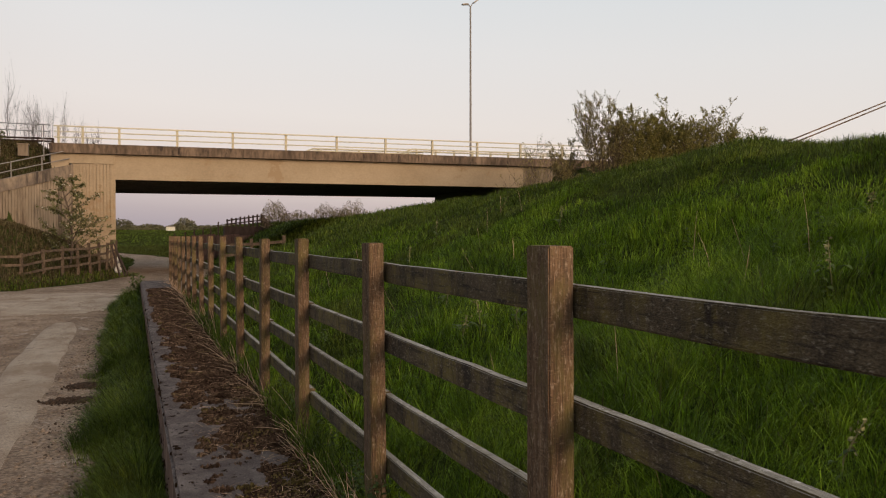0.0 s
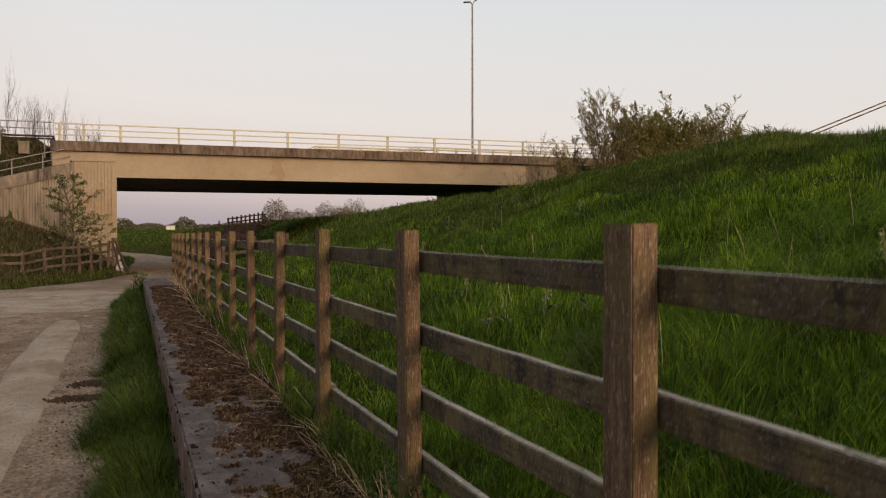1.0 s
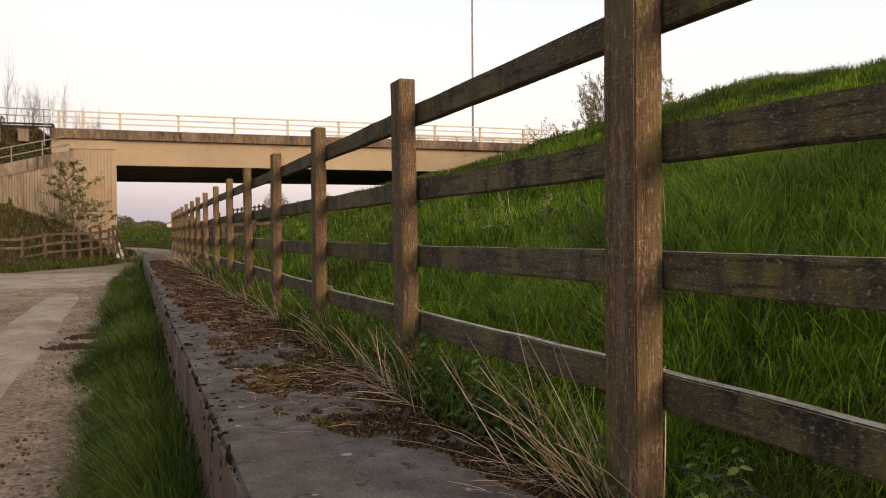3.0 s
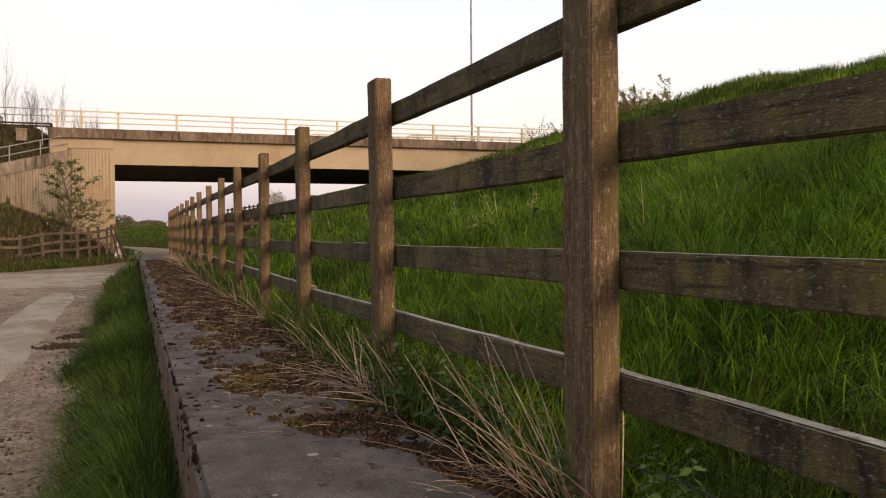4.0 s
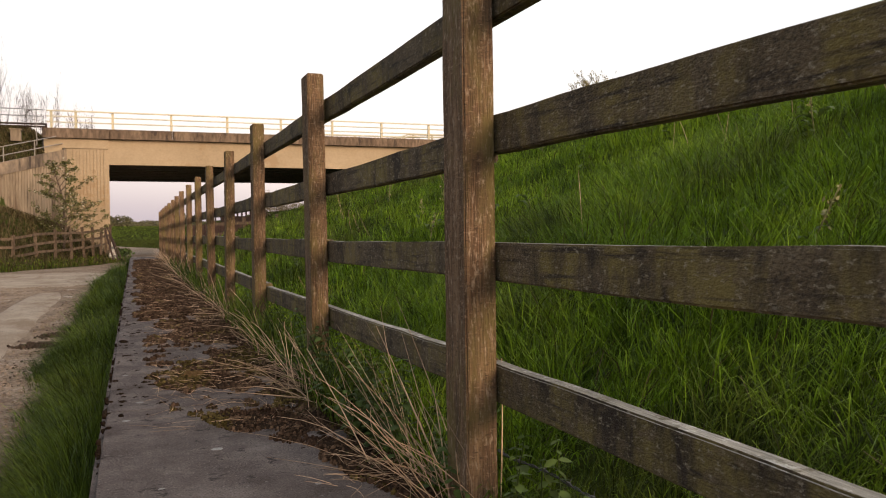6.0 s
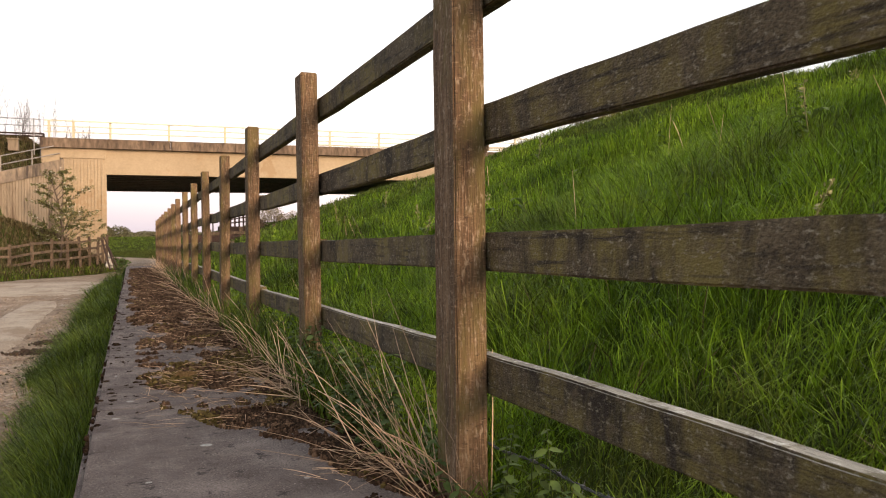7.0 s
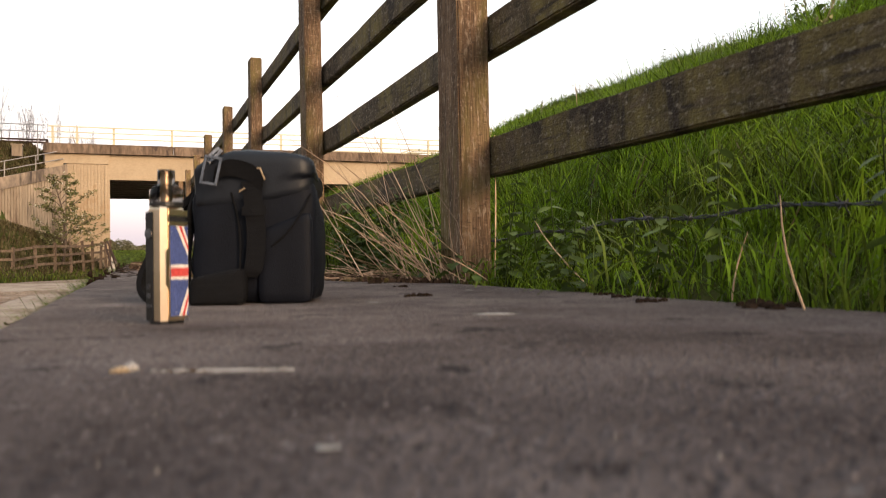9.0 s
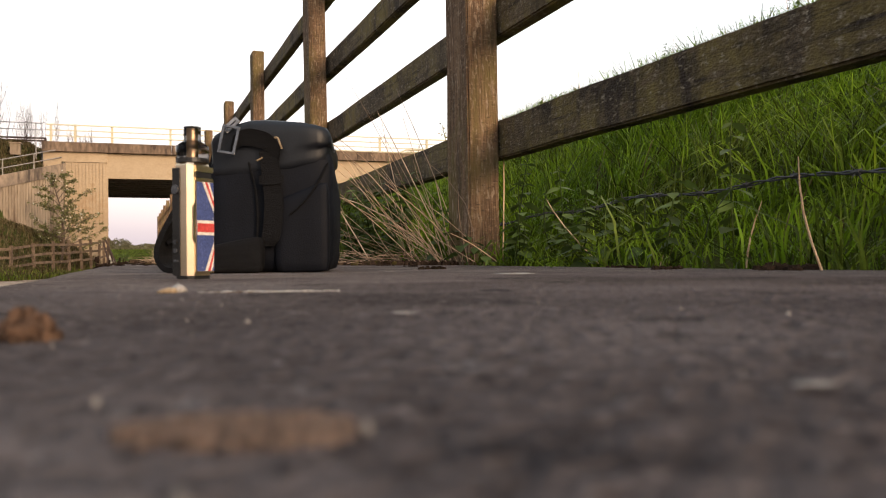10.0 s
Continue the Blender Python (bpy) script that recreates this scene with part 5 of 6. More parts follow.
def nettles():
    rng = np.random.RandomState(12)
    C, D, S, N = [], [], [], []
    roots, heads = [], []
    spots = [(0.03 + 0.13 * rng.rand(), -0.60 + 0.68 * rng.rand(), 0.05 + 0.11 * rng.rand()) for _ in range(15)]
    spots += [(0.06, -0.16, 0.23), (0.10, -0.10, 0.19), (0.125, -0.26, 0.21), (0.02, -0.02, 0.15), (0.015, 0.16, 0.16), (0.13, -0.72, 0.22), (0.15, -1.0, 0.20)]
    spots += [(-0.03 + 0.15 * rng.rand(), 0.35 + 1.15 * rng.rand(), 0.10 + 0.19 * rng.rand()) for _ in range(84)]
    spots += [(0.0 + 0.12 * rng.rand(), 1.5 + 0.7 * rng.rand(), 0.10 + 0.2 * rng.rand()) for _ in range(20)]
    spots += [(0.02 + 0.14 * rng.rand(), 2.2 + 12 * rng.rand(), 0.1 + 0.2 * rng.rand()) for _ in range(70)]
    spots += [(0.3 + 2.6 * rng.rand(), -1.3 + 7 * rng.rand(), 0.18 + 0.2 * rng.rand()) for _ in range(16)]
    for x, y, h in spots:
        z = max(gz(x, y), 0.0 if x < 0.2 else -1) - 0.01
        r = np.array([x, y, z])
        hd = r + np.array([0.05 * rng.randn(), 0.05 * rng.randn(), h])
        roots.append(r); heads.append(hd)
        m = int(4 + h * 26)
        for k in range(m):
            f = 0.25 + 0.78 * k / m
            a0 = k * 1.571 + rng.randn() * 0.3
            for a in (a0, a0 + math.pi):
                d = np.array([math.cos(a), math.sin(a), 0.15 - 0.5 * rng.rand()])
                ln = (0.05 - 0.028 * f) * (0.7 + 0.6 * rng.rand())
                C.append(r + (hd - r) * f); D.append(d * ln); S.append(np.array([-math.sin(a), math.cos(a), 0.25 * rng.randn()]) * ln * 0.33)
    C, D, S = np.array(C), np.array(D), np.array(S)
    sag = np.array([0, 0, -1.0]) * np.linalg.norm(D, axis=1)[:, None]
    v = np.stack([C, C + D * 0.3 + S * 0.8, C + D * 0.62 + S * 0.75 + sag * 0.06, C + D + sag * 0.22, C + D * 0.62 - S * 0.75 + sag * 0.06, C + D * 0.3 - S * 0.8, C + D * 0.5 + sag * 0.12 * -1 - sag * 0.2], 1)
    v[:, 6] = C + D * 0.5 - sag * 0.0 + np.array([0, 0, -0.003])
    n = len(C)
    o = np.arange(n)[:, None] * 7
    t = np.concatenate([o + np.array(k) for k in ((0, 1, 6), (1, 2, 6), (2, 3, 6), (3, 4, 6), (4, 5, 6), (5, 0, 6))])
    tagged(strips("nettle_leaves", v.reshape(-1, 3), [], M["leaf"], t), "dark green nettles and leafy weeds by the fence", "weeds", kind="stuff")
    stems("nettle_stalk", np.array(roots), np.array(heads), 0.008 * rng.randn(len(roots), 3), np.full(len(roots), 0.004), M["leaf"], "thin green nettle stalks by the fence", rng, "weeds")


nettles()


def dock(x, y, h, leaves, seed):
    """A pale flowering stalk with buds, over a rosette of broad leaves."""
    rng = np.random.RandomState(seed)
    t = tagged(new("dock_plant"), "tall green dock stalk with pale buds in the bank grass", "weed", group="docks on the bank")
    b = Vector((x, y, gz(x, y) - 0.02))
    top = b + Vector((0.04 * rng.randn(), 0.04 * rng.randn(), h))
    mid = (b + top) / 2 + Vector((0.015 * rng.randn(), 0.015 * rng.randn(), 0))
    part("stalk", tube(bmesh.new(), [b, mid, top], 0.0045, 5, 0.002), M["stalk"], t)
    c = []
    for k in range(34):
        f = 0.55 + 0.47 * rng.rand()
        c.append(np.array(mid.lerp(top, 2 * f - 1)) + 0.012 * rng.randn(3))
    tagged(part_leaves(t, "seed_head", np.array(c), 0.018, M["stalk"], rng), kind="stuff")
    v, f = [], []
    for k in range(leaves):
        a, l = rng.rand() * 6.283, 0.05 + 0.06 * rng.rand()
        d, w = Vector((math.cos(a), math.sin(a), 0)), Vector((-math.sin(a), math.cos(a), 0)) * l * 0.2
        r = b + Vector((0, 0, 0.06 + 0.12 * rng.rand()))
        o = len(v)
        v += [r, r + d * l * 0.4 + w + Vector((0, 0, 0.35 * l)), r + d * l * 0.4 - w + Vector((0, 0, 0.35 * l)), r + d * l * 0.8 + w * 0.8 + Vector((0, 0, 0.4 * l)), r + d * l * 0.8 - w * 0.8 + Vector((0, 0, 0.4 * l)), r + d * l * 1.15 + Vector((0, 0, 0.2 * l))]
        f += [(o, o + 1, o + 2), (o + 1, o + 3, o + 4, o + 2), (o + 3, o + 5, o + 4)]
    raw("leaf_rosette", v, f, M["leaf"], t)


for k, (x, y, h, n) in enumerate(((2.27, 1.17, 0.32, 6), (1.12, 0.10, 0.26, 3), (1.60, 4.79, 0.30, 5), (1.33, 3.37, 0.36, 7), (1.18, 3.38, 0.26, 5), (1.53, 3.14, 0.30, 8), (3.24, 5.63, 0.24, 6), (3.39, 1.96, 0.22, 9), (1.68, 2.90, 0.16, 10), (2.9, 8.4, 0.3, 5), (2.1, 7.2, 0.3, 6))):
    dock(x, y, h, n, 300 + k)


shrub("corner_weed", (-0.84, 22.9, ROAD + 0.05), 0.85, 0.3, 12, M["leaf"], 420, "dark leafy weed at the end of the wall", 77, 0.075, 0.0, 4, cat="weed", thick=0.006)


# ---- litter on the wall and track ----
def lumps(name, x, y, z, size, flat, mat, label, rng, cat="moss"):
    """Small uneven mounds: a peak over two rings of six."""
    n = len(x)
    a = np.linspace(0, 6.283, 7)[:6][None, :] + rng.rand(n, 1) * 6
    ro = size[:, None] * (0.7 + 0.6 * rng.rand(n, 6))
    ri = ro * (0.5 + 0.3 * rng.rand(n, 6))
    st = 0.7 + 0.7 * rng.rand(n, 1)
    outer = np.stack([x[:, None] + ro * np.cos(a) * st, y[:, None] + ro * np.sin(a), np.repeat(z[:, None] - 0.002, 6, 1)], -1)
    inner = np.stack([x[:, None] + ri * np.cos(a) * st, y[:, None] + ri * np.sin(a), z[:, None] + size[:, None] * flat * (0.5 + 0.6 * rng.rand(n, 6))], -1)
    peak = np.stack([x + 0.2 * size * rng.randn(n), y + 0.2 * size * rng.randn(n), z + size * flat * (0.8 + 0.5 * rng.rand(n))], -1)[:, None]
    v = np.concatenate([outer, inner, peak], 1).reshape(-1, 3)
    o = np.arange(n)[:, None] * 13
    q = np.concatenate([o + np.array([k, (k + 1) % 6, 6 + (k + 1) % 6, 6 + k]) for k in range(6)])
    t = np.concatenate([o + np.array([6 + k, 6 + (k + 1) % 6, 12]) for k in range(6)])
    return tagged(strips(name, v, q, mat, t), label, cat, kind="stuff")


def litter():
    rng = np.random.RandomState(21)
    n = 98000
    y = 0.05 + 19.0 * rng.rand(n) ** 1.75
    x = WL + 0.02 + (WR - WL - 0.02) * rng.rand(n)
    u = (x - WL) / (WR - WL)
    patch = vnoise(x * 5 + 3, y * 2.6) * 0.55 + vnoise(x * 15, y * 11) * 0.45
    front = np.interp(u, [0.0, 0.12, 0.38, 0.62, 0.8, 0.9, 1.0], [2.2, 1.7, 1.05, 0.8, 0.3, 0.12, 0.05])
    cover = 0.45 + 0.55 * u + 0.12 * step(3, 7, y) - 0.25 * step(2.0, 2.6, y) * step(3.6, 3.0, y) - 1.2 * step(front + 0.12, front - 0.18, y) - 0.45 * step(0.26, 0.04, u)
    keep = patch < cover * 0.86
    gx, gy = np.meshgrid(np.linspace(WL + 0.01, WR - 0.005, 30), np.concatenate([np.arange(0.05, 5, 0.024), np.arange(5, 19, 0.06)]))
    gu = (gx - WL) / (WR - WL)
    gp = vnoise(gx * 5 + 3, gy * 2.6) * 0.55 + vnoise(gx * 15, gy * 11) * 0.45
    gf = np.interp(gu, [0.0, 0.12, 0.38, 0.62, 0.8, 0.9, 1.0], [2.2, 1.7, 1.05, 0.8, 0.3, 0.12, 0.05])
    gc = 0.45 + 0.55 * gu + 0.12 * step(3, 7, gy) - 0.25 * step(2.0, 2.6, gy) * step(3.6, 3.0, gy) - 1.2 * step(gf + 0.12, gf - 0.18, gy) - 0.45 * step(0.26, 0.04, gu)
    lift = np.clip((gc * 0.80 - gp) * 0.16, -0.012, 0.005) + 0.004 * (rng.rand(*gx.shape) - 0.5)
    idx = np.arange(gx.size).reshape(gx.shape)
    quads = np.stack([idx[:-1, :-1], idx[:-1, 1:], idx[1:, 1:], idx[1:, :-1]], -1).reshape(-1, 4)
    tagged(strips("moss_mat", np.stack([gx, gy, np.where(lift > -0.001, lift, -0.02)], -1).reshape(-1, 3), quads, M["mossdark"]), "dried brown moss mat over the wall top", "moss", kind="stuff")
    x, y = x[keep], y[keep]
    size = (0.0020 + 0.0068 * rng.rand(len(x)) ** 2.4) * (0.75 + 0.16 * y)
    live = vnoise(x * 7 + 31, y * 3.6 + 12) + 0.45 * rng.rand(len(x)) - 0.4 * step(1.8, 5, y) > 0.84
    for sel, mt, lb in ((~live, "moss", "dark brown dried moss crumbs over the wall top"), (live, "goldmoss", "olive-gold moss tufts among the dead moss on the wall")):
        lumps("wall_top_moss", x[sel], y[sel], np.full(sel.sum(), 0.001), size[sel], 1.5, M[mt], lb, rng)
    # separate dark tufts
    n = 420
    y = -1.1 + 9 * rng.rand(n) ** 1.2
    x = WL + 0.03 + 0.75 * rng.rand(n)
    keep = (y > 1.2) | ((x > -0.26 + 0.2 * rng.rand(n)) & (y > 0.1))
    keep &= ~((np.abs(y + 0.5) < 0.3) & (x < -0.3))
    x, y = x[keep], y[keep]
    size = 0.5 * (0.007 + 0.016 * rng.rand(len(x)) ** 2)
    # each tuft is a heap of crumbs
    tx = np.concatenate([x, [-0.016, -0.048, -0.019, 0.0, -0.236, -0.142, 0.0]])
    ty = np.concatenate([y, [-0.689, -0.80, -0.961, -0.92, -0.498, -0.107, -0.62]])
    ts = np.concatenate([size * 1.6, [0.012, 0.016, 0.024, 0.014, 0.014, 0.011, 0.010]])
    k = np.repeat(np.arange(len(tx)), 14)
    x = tx[k] + ts[k] * 0.55 * rng.randn(len(k))
    y = ty[k] + ts[k] * 0.55 * rng.randn(len(k))
    x = np.clip(x, WL + 0.02, WR)
    size = ts[k] * (0.14 + 0.3 * rng.rand(len(k)))
    lumps("moss_tuft", x, y, np.zeros(len(x)), size, 0.75, M["mossdark"], "small dark moss tufts on the bare concrete", rng)
    # tufts hanging on the front of the wall and along its arris
    n = 520
    y = 0.7 + 15 * rng.rand(n) ** 1.4
    z = -0.02 - 0.5 * rng.rand(n) ** 1.9
    k = np.repeat(np.arange(n), 5)
    sz = 0.005 + 0.020 * rng.rand(n) ** 2.2
    yy, zz = y[k] + sz[k] * rng.randn(len(k)), z[k] + sz[k] * 1.3 * rng.randn(len(k))
    ob = lumps("wall_moss", zz, yy, np.zeros(len(k)), sz[k] * (0.4 + 0.5 * rng.rand(len(k))), 0.8, M["mossdark"], "black moss tufts on the face of the wall", rng)
    ob.matrix_basis = Matrix.Translation((WL + 0.012, 0, 0)) @ Matrix(((0, 0, -1, 0), (0, 1, 0, 0), (1, 0, 0, 0), (0, 0, 0, 1)))
    n = 85
    y = 1.0 + 16 * rng.rand(n) ** 1.4
    lumps("edge_moss", WL + 0.02 + 0.05 * rng.rand(n) ** 2, y, np.full(n, -0.003), 0.006 + 0.016 * rng.rand(n) ** 2.5, 0.6, M["mossdark"], "dark moss crumbs along the edge of the wall", rng)
    # grit and stones on the track
    n = 15000
    y = 0.5 + 24 * rng.rand(n) ** 1.5
    x = -1.28 - 3.6 * rng.rand(n) ** 1.5
    keep = ~((x > -2.85) & (x < -1.95) & (y < 18)) | (rng.rand(n) < 0.12)
    x, y = x[keep], y[keep]
    lumps("loose_stone", x, y, np.maximum(ground_z(x, y), ROAD) + 0.036, 0.005 + 0.022 * rng.rand(len(x)) ** 3, 0.6, M["road"], "loose stones and grit on the dirt track", rng, "stones")
    # brown plant scraps along the verge's edge
    n = 2600
    y = 1.0 + 17 * rng.rand(n) ** 1.3
    x = -1.42 - 0.16 * np.abs(rng.randn(n)) + 0.1 * rng.randn(n)
    keep = vnoise(x * 3 + 5, y * 1.4) + 0.3 * rng.rand(n) > 0.62
    x, y = x[keep], y[keep]
    lumps("plant_scraps", x, y, np.maximum(ground_z(x, y), ROAD) + 0.034, 0.004 + 0.014 * rng.rand(len(x)) ** 2.5, 0.8, M["dung"], "brown plant scraps trodden into the edge of the track", rng, "litter")
    for (cx, cy, w, h) in ((-1.54, 9.62, 0.26, 0.17), (-1.66, 8.66, 0.32, 0.13)):
        n = 620
        x, y = cx + w * rng.randn(n) * 0.42, cy + h * rng.randn(n) * 0.5
        heap = np.exp(-((x - cx) / w) ** 2 - ((y - cy) / h) ** 2)
        lumps("dung_pile", x, y, ROAD + 0.035 + 0.045 * heap * rng.rand(n), 0.006 + 0.017 * rng.rand(n) ** 1.5, 1.1, M["dung"], "dry brown clods of dung on the track", rng, "dung")


litter()


def chip(x, y, r, mat, label, seed, flat=0.25, stretch=1.0, turn=0.0, name="stone_chip"):
    bm = bmesh.new()
    bmesh.ops.create_icosphere(bm, subdivisions=2, radius=1.0)
    for v in bm.verts:
        k = 1 + 0.35 * noise.noise(v.co * 1.7 + Vector((seed, 0, 0))) + 0.2 * noise.noise(v.co * 4 + Vector((seed, 3, 0)))
        v.co *= k
        v.co = Vector((v.co.x * r * stretch, v.co.y * r, max(v.co.z, -0.25) * r * flat))
    o = link(name, bm, mat)
    o.data.shade_smooth()
    o.matrix_basis = pose(x, y, 0.25 * r * flat, 0, 0, turn)
    return tagged(o, label, "stone" if name == "stone_chip" else "moss", group="litter on the wall")


for i, (x, y, r, st, tn) in enumerate(((-0.436, 0.773, 0.016, 1.2, 10), (-0.643, 1.558, 0.014, 1.2, 40), (-0.689, 1.259, 0.013, 1.3, 60), (-0.232, 0.341, 0.008, 1.2, 0), (-0.305, -0.899, 0.013, 1.7, -20), (-0.70, 2.2, 0.012, 1.2, 20), (-0.61, 3.1, 0.013, 1.3, 0), (-0.096, -0.34, 0.006, 1.2, 0), (-0.587, -1.388, 0.0022, 2.0, -20), (-0.583, -1.545, 0.0013, 2.2, -25), (-0.35, -0.62, 0.006, 1.4, 0), (-0.52, 0.1, 0.008, 1.3, 30), (-0.60, 0.45, 0.007, 1.2, 10))):
    chip(x, y, r, M["chip"], "pale lichen-white stone chip on the wall top", i * 3.1, 0.07, st, tn)
chip(-0.643, -1.177, 0.0042, M["chip"], "small pale pebble beside the pocket vaporiser", 50, 0.9)
rc = random.Random(8)
for k in range(34):
    u = rc.random()
    chip(-0.634 + 0.070 * u + 0.0015 * rc.gauss(0, 1), -1.186 - 0.026 * u + 0.002 * rc.gauss(0, 1), 0.0010 + 0.0016 * rc.random() ** 2, M["chip"], "crumb of pale lichen flaked off the concrete", 60 + k, 0.3, 1.6, rc.uniform(0, 180))
chip(-0.612, -1.193, 0.0036, M["tan"], "thin tan lichen crust on the concrete", 51, 0.10, 5.0, -21)
chip(-0.592, -1.201, 0.0050, M["chip"], "thin pale lichen crust on the concrete", 57, 0.10, 5.0, -21)
chip(-0.648, -1.180, 0.0055, M["orange"], "small tan crumb beside the pebble", 52, 0.45)
rn = np.random.RandomState(31)
for (hx, hy, w, d, h, n, mt, lb) in ((-0.689, -1.418, 0.0075, 0.006, 0.007, 150, "clump", "loose brown moss clump on the concrete"), (-0.656, -1.541, 0.0125, 0.0068, 0.0004, 700, "scrap", "flat brown moss scrap on the concrete")):
    a, r = rn.rand(n) * 6.283, rn.rand(n) ** (0.5 if n < 300 else 0.8)
    u, v = w * r * np.cos(a), d * r * np.sin(a)
    lumps("moss_clump", hx + 0.93 * u + 0.36 * v, hy - 0.36 * u + 0.93 * v, h * rn.rand(n) * (1 - r * r), (0.0004 + 0.0012 * rn.rand(n) ** 2) * (0.42 if n > 300 else 1.0), 0.9, M[mt], lb, rn)
# pale grains standing proud of the weathered concrete
n = 260
x, y = WL + 0.05 + 0.62 * rn.rand(n), -1.66 + 1.0 * rn.rand(n) ** 1.3
lumps("concrete_grain", x, y, np.full(n, -0.0001), 0.0003 + 0.0009 * rn.rand(n) ** 3, 0.22, M["grain"], "pale grains of sand in the worn concrete", rn, "grit")
chip(-0.42, 2.05, 0.042, M["tan"], "tan clump of dried moss on the wall", 55, 0.5, 1.2, 10, "moss_clump")


def barbed_wire():
    w = tagged(new("barbed_wire"), "rusty grey twisted barbed wire low behind the fence", "wire")
    pts = [(0.165 + 0.006 * math.sin(k * 0.7), 0.35 - 0.05 * k, 0.118 - 0.022 * step(-0.6, 0.35, np.array(0.35 - 0.05 * k)) + 0.004 * math.sin(k * 0.9)) for k in range(48)]
    for ph in (0, math.pi):
        path = []
        for i in range(len(pts) * 3 - 2):
            a, b = pts[i // 3], pts[min(i // 3 + 1, len(pts) - 1)]
            f = (i % 3) / 3
            p = Vector(a).lerp(Vector(b), f)
            an = i * 1.2 + ph
            path.append(p + Vector((0.0022 * math.cos(an), 0, 0.0022 * math.sin(an))))
        part("strand", tube(bmesh.new(), path, 0.0015, 5), M["wire"], w)
    for k in range(3, 46, 2):
        p = Vector(pts[k])
        bm = bmesh.new()
        for a in (0.6, 2.3, 3.9, 5.4):
            d = Vector((math.cos(a + k), 0.35 * math.sin(k + a), math.sin(a + k)))
            tube(bm, [p, p + d * 0.014], 0.0014, 4, 0.0003)
        tube(bm, [p - Vector((0, 0.006, 0)), p + Vector((0, 0.006, 0))], 0.0042, 6)
        part("barb", bm, M["wire"], w)


barbed_wire()


# ---- things on the wall ----
def soft_box(w, d, h, r, bulge, cuts=7, seed=0.0, wrinkle=0.003, dome=None):
    """A stuffed fabric box: rounded, bulging, gently creased; it stands on z = 0."""
    bm = boxm(-w / 2, w / 2, -d / 2, d / 2, 0, h)
    bmesh.ops.subdivide_edges(bm, edges=list(bm.edges), cuts=cuts, use_grid_fill=True)
    for v in bm.verts:
        c = v.co
        n = Vector((c.x / (w / 2), c.y / (d / 2), (c.z - h / 2) / (h / 2)))
        e = 11.0
        k = (abs(n.x) ** e + abs(n.y) ** e + abs(n.z) ** e) ** (-1 / e)
        m = n * k
        v.co = Vector((m.x * w / 2, m.y * d / 2, h / 2 + m.z * h / 2))
        v.co.y *= 1 + bulge * (1 - m.x * m.x) * (1 - m.z * m.z)
        v.co.x *= 1 + 0.5 * bulge * (1 - m.y * m.y) * (1 - m.z * m.z)
        v.co += wrinkle * noise.noise_vector(v.co * 26 + Vector((seed, seed, 0)))
        if dome:
            v.co.z += (dome(v.co.x) - 0.026 * max(0.0, (v.co.y + 0.03) / 0.09) - 0.034 * max(0.0, (v.co.x + 0.02) / 0.1) * max(0.0, (v.co.y + 0.05) / 0.1)) * max(0.0, v.co.z / h) ** 2
        v.co.z = max(v.co.z, 0.0)
    return bm


def ribbon(pts, width, thick, side):
    """A strap: a flat band along pts, its width along side."""
    bm = bmesh.new()
    side = Vector(side).normalized()
    pts = [Vector(p) for p in pts]
    rings = []
    for i, p in enumerate(pts):
        d = (pts[min(i + 1, len(pts) - 1)] - pts[max(i - 1, 0)]).normalized()
        nrm = d.cross(side).normalized()
        rings.append([bm.verts.new(p + side * a * width / 2 + nrm * b * thick / 2) for a, b in ((-1, -1), (1, -1), (1, 1), (-1, 1))])
    for u, v in zip(rings, rings[1:]):
        for k in range(4):
            bm.faces.new((u[k], u[(k + 1) % 4], v[(k + 1) % 4], v[k]))
    bm.faces.new(rings[0][::-1])
    bm.faces.new(rings[-1])
    return bm


def curve_pts(ctrl, n=24):
    """A smooth line through control points."""
    c = [Vector(p) for p in ctrl]
    c = [c[0] * 2 - c[1]] + c + [c[-1] * 2 - c[-2]]
    out = []
    for i in range(1, len(c) - 2):
        for k in range(n // (len(c) - 3)):
            t = k / (n // (len(c) - 3))
            p0, p1, p2, p3 = c[i - 1:i + 3]
            out.append(0.5 * (2 * p1 + (p2 - p0) * t + (2 * p0 - 5 * p1 + 4 * p2 - p3) * t * t + (3 * p1 - p0 - 3 * p2 + p3) * t ** 3))
    return out + [c[-2]]


def smooth(o):
    o.data.shade_smooth()
    return o


